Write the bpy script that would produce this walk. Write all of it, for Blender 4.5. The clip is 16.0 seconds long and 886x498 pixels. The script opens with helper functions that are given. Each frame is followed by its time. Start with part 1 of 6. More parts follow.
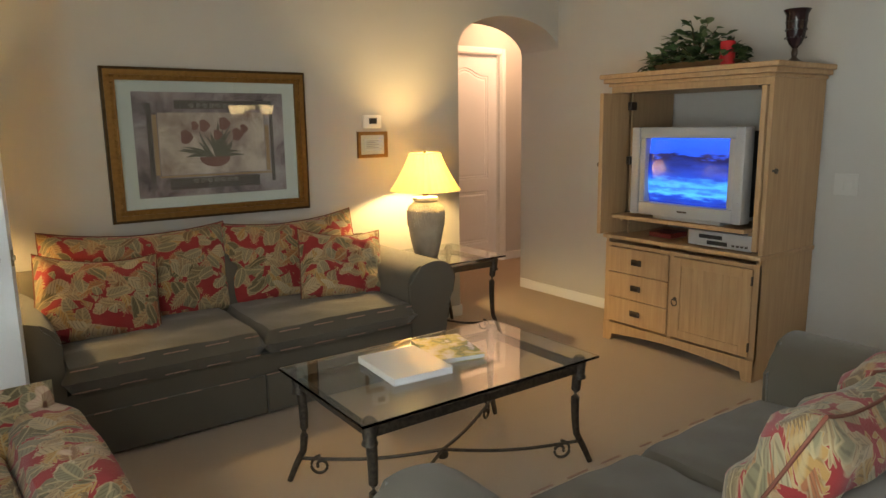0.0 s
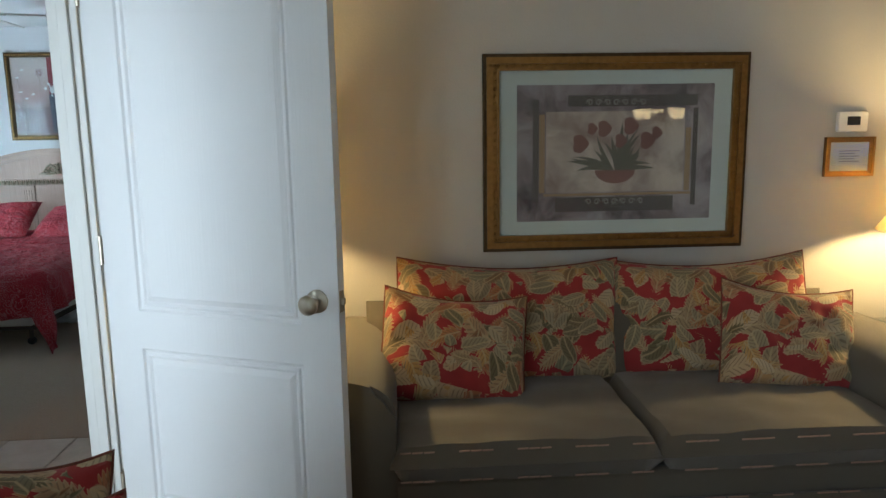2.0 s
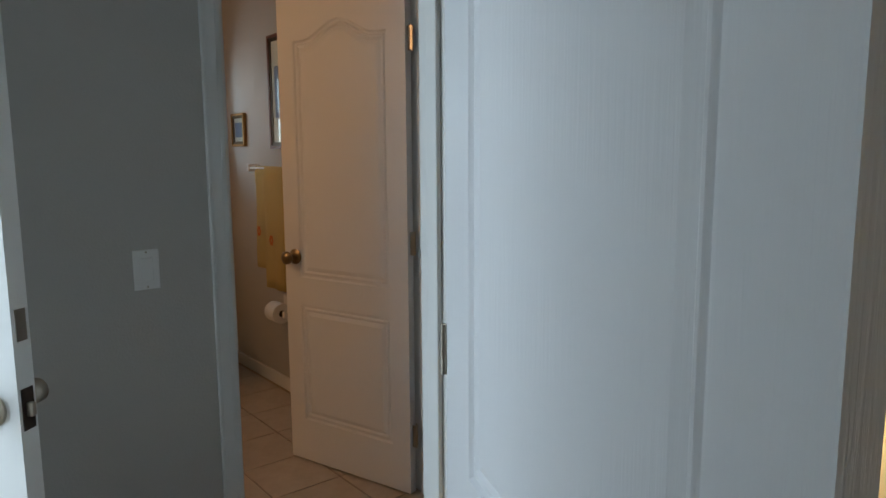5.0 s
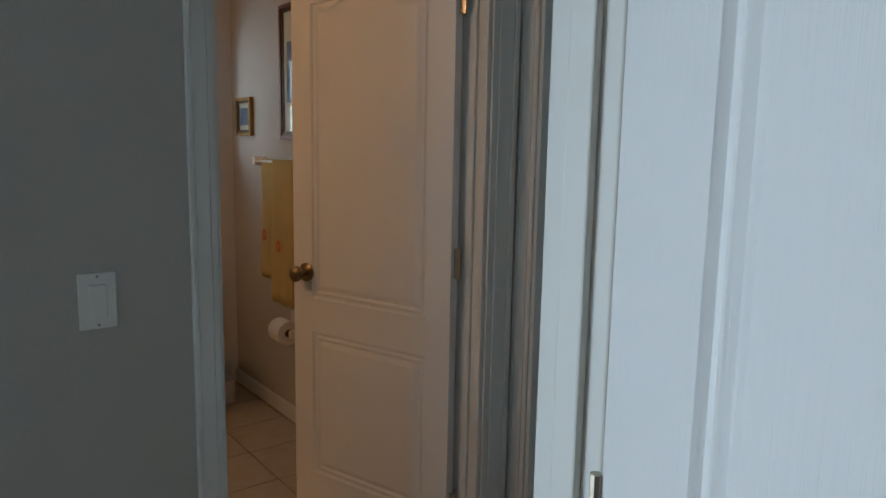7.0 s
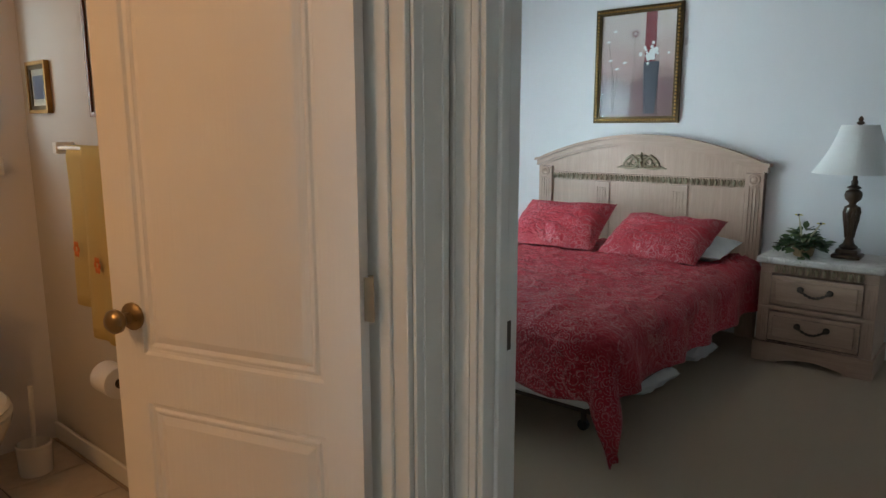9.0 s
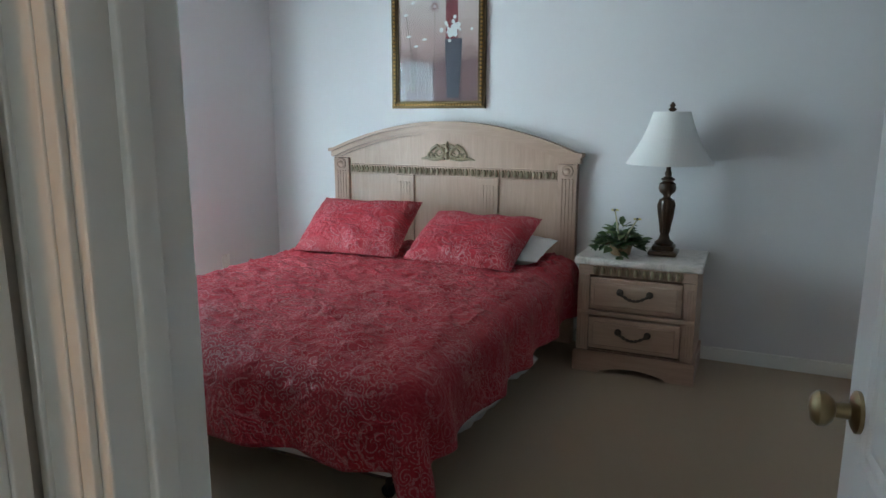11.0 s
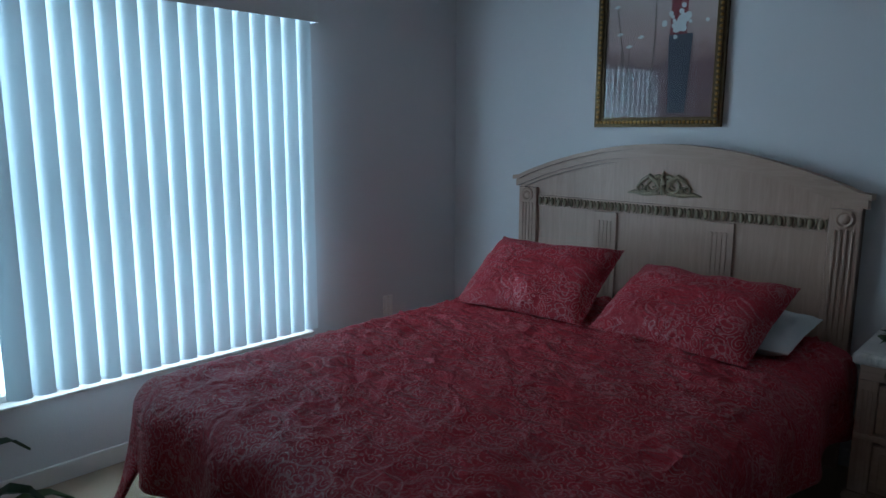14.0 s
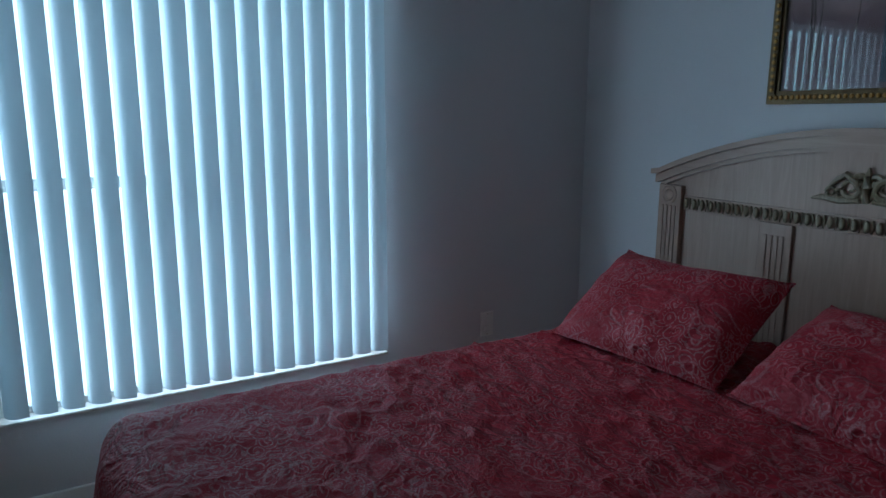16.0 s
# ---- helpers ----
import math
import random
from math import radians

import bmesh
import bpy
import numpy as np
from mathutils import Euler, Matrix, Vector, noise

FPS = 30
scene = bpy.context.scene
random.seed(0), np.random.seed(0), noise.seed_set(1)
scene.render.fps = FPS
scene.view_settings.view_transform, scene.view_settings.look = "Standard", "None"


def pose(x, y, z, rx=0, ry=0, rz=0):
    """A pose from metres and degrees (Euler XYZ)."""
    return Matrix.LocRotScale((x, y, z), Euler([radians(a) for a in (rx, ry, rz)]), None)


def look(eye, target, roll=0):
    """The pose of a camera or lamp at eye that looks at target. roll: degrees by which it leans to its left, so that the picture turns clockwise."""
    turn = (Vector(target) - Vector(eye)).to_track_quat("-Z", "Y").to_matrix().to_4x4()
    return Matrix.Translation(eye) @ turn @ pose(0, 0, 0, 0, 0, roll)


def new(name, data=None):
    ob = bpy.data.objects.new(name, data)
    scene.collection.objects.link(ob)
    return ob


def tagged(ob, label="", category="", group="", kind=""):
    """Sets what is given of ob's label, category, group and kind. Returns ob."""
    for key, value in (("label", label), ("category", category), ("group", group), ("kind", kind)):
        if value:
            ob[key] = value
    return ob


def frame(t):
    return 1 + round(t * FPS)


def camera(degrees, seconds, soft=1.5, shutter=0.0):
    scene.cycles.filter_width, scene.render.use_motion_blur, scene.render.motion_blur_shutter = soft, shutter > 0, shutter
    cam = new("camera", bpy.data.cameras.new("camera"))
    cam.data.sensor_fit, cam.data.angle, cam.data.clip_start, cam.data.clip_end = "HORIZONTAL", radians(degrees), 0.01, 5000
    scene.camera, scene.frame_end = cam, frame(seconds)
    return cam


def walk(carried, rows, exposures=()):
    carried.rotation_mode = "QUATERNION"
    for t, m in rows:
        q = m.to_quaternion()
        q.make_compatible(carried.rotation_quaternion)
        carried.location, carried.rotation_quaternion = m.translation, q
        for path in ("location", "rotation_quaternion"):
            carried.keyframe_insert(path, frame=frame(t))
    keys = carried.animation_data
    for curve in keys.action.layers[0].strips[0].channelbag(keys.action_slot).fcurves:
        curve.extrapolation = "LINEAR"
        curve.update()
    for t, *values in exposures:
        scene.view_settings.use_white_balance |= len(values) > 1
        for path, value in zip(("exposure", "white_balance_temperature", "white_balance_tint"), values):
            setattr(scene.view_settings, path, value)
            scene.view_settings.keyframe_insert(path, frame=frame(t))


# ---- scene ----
cam = camera(66.0, 16.0)
PATH = [
    (0, (0.483, 0.197, 1.369), (1.63, 1.797, 1.013), -0.8),
    (0.5, (0.529, 0.356, 1.342), (1.562, 2.035, 1.003), -1.4),
    (1, (0.671, 0.612, 1.36), (1.349, 2.464, 1.027), -0.6),
    (1.5, (0.733, 0.944, 1.345), (1.175, 2.868, 1.027), -0.3),
    (2, (0.803, 1.245, 1.352), (0.921, 3.216, 1.036), -0.9),
    (2.5, (0.874, 1.541, 1.357), (0.597, 3.494, 1.028), 0.5),
    (3, (0.888, 1.817, 1.337), (0.206, 3.668, 1.006), 0.3),
    (3.5, (0.886, 2.062, 1.359), (-0.172, 3.724, 1.015), -0.3),
    (4, (0.905, 2.276, 1.359), (-0.458, 3.704, 1.036), -0.3),
    (4.5, (0.878, 2.463, 1.363), (-0.598, 3.782, 1.082), -0.3),
    (4.7, (0.842, 2.55, 1.37), (-0.679, 3.821, 1.099), -0.5),
    (6.8, (0.296, 2.892, 1.36), (-1.275, 4.097, 1.082), -0.0),
    (7, (0.239, 2.92, 1.36), (-1.315, 4.147, 1.08), 1.1),
    (7.5, (0.088, 2.991, 1.368), (-1.376, 4.317, 1.056), 0.7),
    (8, (-0.085, 3.094, 1.362), (-1.52, 4.449, 1.038), 0.7),
    (8.5, (-0.205, 3.188, 1.361), (-1.593, 4.59, 1.032), -0.4),
    (9, (-0.36, 3.292, 1.364), (-1.628, 4.801, 1.019), -0.1),
    (9.5, (-0.452, 3.397, 1.367), (-1.521, 5.047, 1.003), 0.5),
    (10, (-0.535, 3.601, 1.356), (-1.401, 5.363, 0.976), 0.3),
    (10.2, (-0.557, 3.681, 1.361), (-1.361, 5.472, 0.977), 0.1),
    (12.3, (-0.746, 4.423, 1.357), (-1.725, 6.129, 0.997), 0.3),
    (12.5, (-0.735, 4.478, 1.347), (-1.793, 6.141, 1.005), -0.0),
    (13, (-0.807, 4.584, 1.353), (-1.979, 6.172, 1.026), 0.1),
    (13.5, (-0.902, 4.742, 1.369), (-2.185, 6.244, 1.053), 0.4),
    (14, (-0.967, 4.865, 1.378), (-2.316, 6.302, 1.041), 0.3),
    (14.5, (-1.038, 5.087, 1.36), (-2.449, 6.459, 1.003), -0.7),
    (15, (-1.108, 5.288, 1.37), (-2.607, 6.56, 1.004), -0.8),
    (15.5, (-1.188, 5.503, 1.362), (-2.789, 6.645, 0.994), -0.1),
    (16, (-1.251, 5.647, 1.363), (-2.933, 6.658, 0.98), 0.2),
]
EXPOSURES = [
    (0, 0.5, 7100, 10), (1, 0.33, 6900, 10), (2, 0.1, 6100, 8), (3, -0.3, 6000, 8), (4.5, -0.5, 6000, 8),
    (6.9, -0.6, 6000, 8), (7.5, -0.48, 6000, 8), (8.4, -0.1, 6500, 9), (9, 0.1, 6900, 10), (10, 0.35, 6900, 10), (12.3, -0.5, 6200, 9), (13.5, -1.3, 5800, 8),
    (14.5, -1.6, 5650, 8), (16, -1.95, 5550, 8),
]
walk(cam, [(t, look(e, g, r)) for t, e, g, r in PATH], EXPOSURES)

# ---- light ----
world = bpy.data.worlds.new("sky")
scene.world = world
world.use_nodes = True
wn = world.node_tree.nodes
sky = wn.new("ShaderNodeTexSky")
sky.sky_type = 'NISHITA'
sky.sun_disc = False
sky.sun_elevation, sky.sun_rotation = radians(55), radians(200)
wn["Background"].inputs[1].default_value = 0.1
world.node_tree.links.new(sky.outputs[0], wn["Background"].inputs[0])
sun = new("sun", bpy.data.lights.new("sun", 'SUN'))
sun.data.energy, sun.data.angle, sun.data.color = 2.5, radians(0.5), (1, 0.95, 0.88)
sun.matrix_world = look((0, 0, 30), (6, 17, 0))


def area_lamp(name, at, to, w, h, watts, colour):
    ob = new(name, bpy.data.lights.new(name, 'AREA'))
    ob.data.shape, ob.data.size, ob.data.size_y, ob.data.energy, ob.data.color = 'RECTANGLE', w, h, watts, colour
    ob.matrix_world = look(at, to)
    return ob


def bulb(name, at, watts, colour, size=0.04):
    ob = new(name, bpy.data.lights.new(name, 'POINT'))
    ob.data.energy, ob.data.color, ob.data.shadow_soft_size = watts, colour, size
    ob.location = at
    return ob


DAY = (0.80, 0.92, 1.0)
WARM = (1.0, 0.70, 0.30)
# Daylight added through an assumed patio opening that stays out of view.
area_lamp("patio_daylight", (-0.25, 0.40, 1.10), (3, 0.40, 1.0), 1.7, 1.9, 36, DAY)
area_lamp("bedroom_daylight", (-3.97, 6.185, 1.14), (0, 6.185, 1.14), 1.47, 1.64, 125, (0.66, 0.87, 1.0))
area_lamp("garden_door_daylight", (-0.81, 2.10, 1.1), (0.40, 3.40, 1.0), 0.6, 1.9, 14, DAY).data.spread = radians(140)
bulb("lamp_bulb_right", (2.90, 3.75, 1.09), 33, WARM)
bulb("lamp_bulb_left", (0.21, 3.78, 1.14), 29, WARM)
area_lamp("bath_window_daylight", (-3.72, 3.85, 1.64), (0, 3.85, 1.5), 0.75, 0.52, 5, DAY)
bulb("bath_bulb", (-1.74, 2.30, 2.0), 23, (1.0, 0.54, 0.24), 0.08)
bulb("fan_bulb", (-2.10, 6.30, 2.05), 2.5, (1.0, 0.90, 0.78), 0.06)
bulb("hall_bulb", (4.9, 4.95, 2.3), 21, (1.0, 0.60, 0.38), 0.08)


# ---- materials ----
class Mat:
    """A principled material with a small node helper."""
    def __init__(self, name, colour=(0.8, 0.8, 0.8), rough=0.6, metal=0.0):
        self.m = bpy.data.materials.new(name)
        self.m.use_nodes = True
        self.t = self.m.node_tree
        self.b = self.t.nodes["Principled BSDF"]
        self.b.inputs["Base Color"].default_value = (*colour, 1)
        self.b.inputs["Roughness"].default_value = rough
        self.b.inputs["Metallic"].default_value = metal
        self.co = None

    def n(self, kind, **props):
        node = self.t.nodes.new("ShaderNode" + kind)
        for k, v in props.items():
            if k == "operation":
                node.operation = v
            elif k == "blend":
                node.data_type, node.blend_type = 'RGBA', v
            elif k == "feature":
                node.feature = v
            elif k == "wave":
                node.wave_type = v
            elif k == "bands":
                node.bands_direction = v
        return node

    def link(self, a, b):
        self.t.links.new(a, b)

    def coord(self, scale=(1, 1, 1), rot=(0, 0, 0), kind="Object"):
        c = self.n("TexCoord")
        mp = self.n("Mapping")
        mp.inputs["Scale"].default_value = scale
        mp.inputs["Rotation"].default_value = [radians(a) for a in rot]
        self.link(c.outputs[kind], mp.inputs[0])
        return mp.outputs[0]

    def noise(self, co, scale, detail=4, rough=0.55, distort=0.0):
        x = self.n("TexNoise")
        x.inputs["Scale"].default_value, x.inputs["Detail"].default_value = scale, detail
        x.inputs["Roughness"].default_value, x.inputs["Distortion"].default_value = rough, distort
        self.link(co, x.inputs["Vector"])
        return x.outputs["Fac"]

    def ramp(self, fac, stops):
        r = self.n("ValToRGB")
        e = r.color_ramp.elements
        while len(e) < len(stops):
            e.new(0.5)
        for i, (p, c) in enumerate(stops):
            e[i].position, e[i].color = p, (*c, 1) if len(c) == 3 else c
        self.link(fac, r.inputs[0])
        return r.outputs[0]

    def mix(self, fac, a, b, blend='MIX'):
        x = self.n("Mix", blend=blend)
        for sock, v in ((x.inputs[0], fac), (x.inputs[6], a), (x.inputs[7], b)):
            if isinstance(v, (int, float)):
                sock.default_value = v
            elif isinstance(v, tuple):
                sock.default_value = (*v, 1)
            else:
                self.link(v, sock)
        return x.outputs[2]

    def math(self, op, a, b=0.0):
        x = self.n("Math", operation=op)
        for sock, v in ((x.inputs[0], a), (x.inputs[1], b)):
            if isinstance(v, (int, float)):
                sock.default_value = v
            else:
                self.link(v, sock)
        return x.outputs[0]

    def colour(self, out):
        self.link(out, self.b.inputs["Base Color"])
        return self

    def rough(self, out):
        self.link(out, self.b.inputs["Roughness"])
        return self

    def bump(self, out, strength=0.2, dist=0.01):
        x = self.n("Bump")
        x.inputs["Strength"].default_value, x.inputs["Distance"].default_value = strength, dist
        self.link(out, x.inputs["Height"])
        self.link(x.outputs[0], self.b.inputs["Normal"])
        return self


def paint_mat(name, colour, rough=0.75, orange=0.25):
    m = Mat(name, colour, rough)
    co = m.coord()
    dark = tuple(c * 0.93 for c in colour)
    m.colour(m.mix(m.noise(co, 1.3, 3), dark, colour))
    m.bump(m.noise(co, 140, 3), orange, 0.004)
    return m.m


WALL = paint_mat("wall_paint", (0.52, 0.495, 0.455))
WALL_BED = paint_mat("bedroom_wall_paint", (0.70, 0.69, 0.70))
CEIL = paint_mat("ceiling_paint", (0.82, 0.82, 0.82), 0.9, 0.5)
TRIM = paint_mat("trim_paint", (0.80, 0.80, 0.77), 0.5, 0.05)


def door_mat():
    m = Mat("moulded_door_paint", (0.84, 0.85, 0.86), 0.38)
    co = m.coord((60, 60, 1.6))
    g = m.noise(co, 2.2, 5, 0.65, 0.6)
    m.colour(m.mix(m.noise(m.coord(), 2, 3), (0.82, 0.83, 0.84), (0.87, 0.88, 0.89)))
    m.bump(g, 0.42, 0.0035)
    return m.m


DOOR = door_mat()


def carpet_mat():
    m = Mat("carpet", (0.38, 0.29, 0.2), 0.95)
    co = m.coord()
    a = m.noise(co, 320, 4, 0.7)
    b = m.noise(co, 3.0, 4, 0.6)
    base = m.ramp(a, [(0.3, (0.33, 0.225, 0.14)), (0.7, (0.60, 0.44, 0.29))])
    m.colour(m.mix(m.math('MULTIPLY', b, 0.5), base, (0.42, 0.30, 0.19)))
    m.bump(a, 0.9, 0.012)
    m.b.inputs["Sheen Weight"].default_value = 0.3
    return m.m


CARPET = carpet_mat()


def tile_mat():
    m = Mat("ceramic_tile", (0.5, 0.42, 0.34), 0.35)
    co = m.coord()
    rnd = m.n("ObjectInfo").outputs["Random"]
    c = m.ramp(m.noise(co, 9, 5, 0.65), [(0.3, (0.44, 0.36, 0.28)), (0.7, (0.60, 0.52, 0.43))])
    m.colour(m.mix(m.math('MULTIPLY', rnd, 0.4), c, (0.43, 0.36, 0.29)))
    m.bump(m.noise(co, 60, 4), 0.08, 0.004)
    return m.m


TILE = tile_mat()
GROUT = paint_mat("grout", (0.20, 0.16, 0.13), 0.9)


def sofa_mat():
    m = Mat("olive_grey_twill", (0.17, 0.15, 0.115), 0.9)
    co = m.coord()
    w = m.noise(co, 420, 3, 0.7)
    v = m.noise(co, 5, 4)
    base = m.mix(v, (0.066, 0.053, 0.036), (0.098, 0.081, 0.057))
    m.colour(m.mix(m.math('MULTIPLY', w, 0.5), base, (0.125, 0.107, 0.078)))
    m.bump(w, 0.35, 0.004)
    m.b.inputs["Sheen Weight"].default_value = 0.25
    return m.m


SOFA = sofa_mat()


def cells(m, co, scale, warp=0.0, warp_scale=6.0):
    """Scattered motifs: distance from the nearest motif's middle, the angle round it, and its random colour."""
    if warp:
        wob = m.n("TexNoise")
        wob.inputs["Scale"].default_value, wob.inputs["Detail"].default_value = warp_scale, 2
        m.link(co, wob.inputs["Vector"])
        sc = m.n("VectorMath", operation='SCALE')
        sc.inputs[3].default_value = warp
        m.link(wob.outputs["Color"], sc.inputs[0])
        ad = m.n("VectorMath", operation='ADD')
        m.link(co, ad.inputs[0])
        m.link(sc.outputs[0], ad.inputs[1])
        co = ad.outputs[0]
    vo = m.n("TexVoronoi")
    vo.inputs["Scale"].default_value = scale
    m.link(co, vo.inputs["Vector"])
    df = m.n("VectorMath", operation='SUBTRACT')
    m.link(co, df.inputs[0])
    m.link(vo.outputs["Position"], df.inputs[1])
    xyz = m.n("SeparateXYZ")
    m.link(df.outputs[0], xyz.inputs[0])
    th = m.math('ARCTAN2', m.math('ADD', xyz.outputs[1], xyz.outputs[2]), xyz.outputs[0])
    rgb = m.n("SeparateColor")
    m.link(vo.outputs["Color"], rgb.inputs[0])
    return vo.outputs["Distance"], th, rgb.outputs


def step(m, v, a, b):
    return m.ramp(v, [(a, (0, 0, 0)), (b, (1, 1, 1))])


def floral_mat():
    """Overlapping feathered leaves in gold, sage and cream, with pale blossoms, on a red ground."""
    m = Mat("tropical_floral_fabric", (0.4, 0.2, 0.1), 0.85)
    co = m.coord()
    out = m.mix(m.noise(co, 7, 3), (0.22, 0.010, 0.012), (0.36, 0.022, 0.020))
    olive, sage, gold, tan, cream, rust = (0.13, 0.105, 0.045), (0.22, 0.19, 0.105), (0.42, 0.235, 0.07), (0.40, 0.26, 0.135), (0.50, 0.39, 0.24), (0.34, 0.12, 0.045)
    layers = ((7.4, 0.072, 0.036, 330, 0.06, (olive, sage, tan, olive)), (8.2, 0.070, 0.030, 400, 0.30, (gold, rust, tan, gold)), (7.9, 0.066, 0.034, 350, 0.05, (sage, olive, cream, tan)),
              (8.8, 0.066, 0.024, 430, 0.30, (gold, tan, olive, rust)), (8.4, 0.058, 0.030, 380, 0.05, (sage, cream, olive, sage)))
    for k, (sc, ln, wd, rib, comb, cols) in enumerate(layers):
        mp = m.n("VectorMath", operation='ADD')
        mp.inputs[1].default_value = (3.13 * k + 0.4, 1.71 * k, 2.37 * k)
        m.link(co, mp.inputs[0])
        vo = m.n("TexVoronoi")
        vo.inputs["Scale"].default_value = sc
        m.link(mp.outputs[0], vo.inputs["Vector"])
        df = m.n("VectorMath", operation='SUBTRACT')
        m.link(mp.outputs[0], df.inputs[0])
        m.link(vo.outputs["Position"], df.inputs[1])
        xyz, rgb = m.n("SeparateXYZ"), m.n("SeparateColor")
        m.link(df.outputs[0], xyz.inputs[0])
        m.link(vo.outputs["Color"], rgb.inputs[0])
        p, q = xyz.outputs[0], m.math('ADD', xyz.outputs[1], xyz.outputs[2])
        an = m.math('MULTIPLY', rgb.outputs[0], 6.283)
        cs, sn = m.math('COSINE', an), m.math('SINE', an)
        u = m.math('ADD', m.math('MULTIPLY', p, cs), m.math('MULTIPLY', q, sn))
        v = m.math('SUBTRACT', m.math('MULTIPLY', q, cs), m.math('MULTIPLY', p, sn))
        v = m.math('ABSOLUTE', m.math('ADD', v, m.math('MULTIPLY', m.math('MULTIPLY', u, u), 2.2)))
        un = m.math('MULTIPLY', u, 1 / ln)
        vn = m.math('MULTIPLY', v, 1 / wd)
        rim = m.math('ADD', m.math('MULTIPLY', vn, vn), m.math('MULTIPLY', un, un))
        ribs = m.math('SINE', m.math('MULTIPLY', m.math('SUBTRACT', u, m.math('MULTIPLY', v, 1.1)), rib))
        edge = m.math('ADD', rim, m.math('MULTIPLY', ribs, comb))
        mask = m.ramp(edge, [(0.84, (1, 1, 1)), (0.92, (0, 0, 0))])
        colr = m.ramp(rgb.outputs[1], [(0.12 + 0.25 * a, c) for a, c in enumerate(cols)])
        shade = m.mix(m.math('MULTIPLY', step(m, ribs, 0.25, 0.95), 0.5), colr, (0.075, 0.045, 0.02))
        spine = m.mix(m.ramp(vn, [(0.05, (0.7, 0.7, 0.7)), (0.16, (0, 0, 0))]), shade, (0.46, 0.34, 0.18))
        lit = m.mix(m.ramp(edge, [(0.62, (0, 0, 0)), (0.82, (0.55, 0.55, 0.55))]), spine, (0.50, 0.38, 0.22))
        out = m.mix(mask, out, lit)
    mp = m.n("VectorMath", operation='ADD')
    mp.inputs[1].default_value = (5.2, 0.3, 8.1)
    m.link(co, mp.inputs[0])
    d, th, rnd = cells(m, mp.outputs[0], 4.9, 0.03, 9)
    lobe = m.math('SINE', m.math('ADD', m.math('MULTIPLY', th, 5), m.math('MULTIPLY', rnd[2], 6.28)))
    rad = m.math('ADD', d, m.math('MULTIPLY', lobe, 0.05))
    mask = m.math('MULTIPLY', m.ramp(rad, [(0.27, (1, 1, 1)), (0.30, (0, 0, 0))]), step(m, rnd[1], 0.40, 0.42))
    ray = m.math('SINE', m.math('MULTIPLY', th, 21))
    petal = m.mix(m.math('MULTIPLY', step(m, ray, 0.2, 0.9), 0.45), (0.58, 0.44, 0.30), (0.33, 0.17, 0.11))
    petal = m.mix(m.ramp(rad, [(0.10, (0, 0, 0)), (0.30, (0.7, 0.7, 0.7))]), petal, (0.52, 0.33, 0.24))
    eye = m.mix(m.ramp(d, [(0.05, (1, 1, 1)), (0.09, (0, 0, 0))]), petal, (0.20, 0.07, 0.03))
    out = m.mix(mask, out, eye)
    m.colour(m.mix(m.math('MULTIPLY', m.noise(co, 16, 3), 0.22), out, (0.05, 0.016, 0.010)))
    m.bump(m.noise(co, 380, 2), 0.3, 0.003)
    m.b.inputs["Sheen Weight"].default_value = 0.15
    return m.m


FLORAL = floral_mat()


def wood_mat(name, light, dark, scale=1.0, rough=0.45, along=(26, 26, 1.8)):
    m = Mat(name, light, rough)
    co = m.coord(tuple(a * scale for a in along))
    g = m.noise(co, 1.6, 6, 0.65, 0.8)
    v = m.noise(m.coord(), 2.2, 2)
    m.colour(m.mix(m.math('MULTIPLY', v, 0.35), m.ramp(g, [(0.25, dark), (0.7, light)]), dark))
    m.bump(g, 0.12, 0.003)
    return m.m


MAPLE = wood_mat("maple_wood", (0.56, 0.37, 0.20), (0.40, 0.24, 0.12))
# The same maple about a fifth darker, for pocket panels and shelf cleats.
MAPLE_DARK = wood_mat("maple_darker", (0.44, 0.29, 0.16), (0.32, 0.20, 0.10))
OAK = wood_mat("whitewashed_oak", (0.50, 0.345, 0.262), (0.37, 0.24, 0.182), 1.4)
OAK_X = wood_mat("whitewashed_oak_across", (0.50, 0.350, 0.265), (0.37, 0.245, 0.185), 1.4, 0.45, (1.8, 26, 26))
WALNUT = wood_mat("dark_turned_wood", (0.09, 0.045, 0.022), (0.03, 0.015, 0.008), 1, 0.3)


def metal_mat(name, colour, rough=0.35, worn=0.15):
    m = Mat(name, colour, rough, 1.0)
    co = m.coord()
    n = m.noise(co, 45, 4)
    m.colour(m.mix(m.math('MULTIPLY', n, worn * 2), colour, tuple(c * 0.4 for c in colour)))
    m.rough(m.math('ADD', m.math('MULTIPLY', n, 0.25), rough - 0.1))
    return m.m


NICKEL = metal_mat("satin_nickel", (0.52, 0.47, 0.38), 0.32)
BRASS = metal_mat("antique_brass", (0.29, 0.215, 0.12), 0.3)
PEWTER = metal_mat("dark_pewter", (0.12, 0.10, 0.085), 0.4)
GOLD = metal_mat("gold_leaf", (0.40, 0.215, 0.068), 0.46, 0.4)
GOLD_DARK = metal_mat("dark_gold_leaf", (0.13, 0.085, 0.045), 0.45, 0.5)
BLACK = Mat("black_plastic", (0.015, 0.015, 0.016), 0.5).m


def iron_mat():
    m = Mat("bronzed_iron", (0.05, 0.04, 0.033), 0.5, 0.7)
    co = m.coord()
    m.colour(m.ramp(m.noise(co, 60, 5, 0.7), [(0.35, (0.035, 0.028, 0.022)), (0.75, (0.11, 0.088, 0.066))]))
    m.bump(m.noise(co, 120, 4), 0.4, 0.003)
    return m.m


IRON = iron_mat()


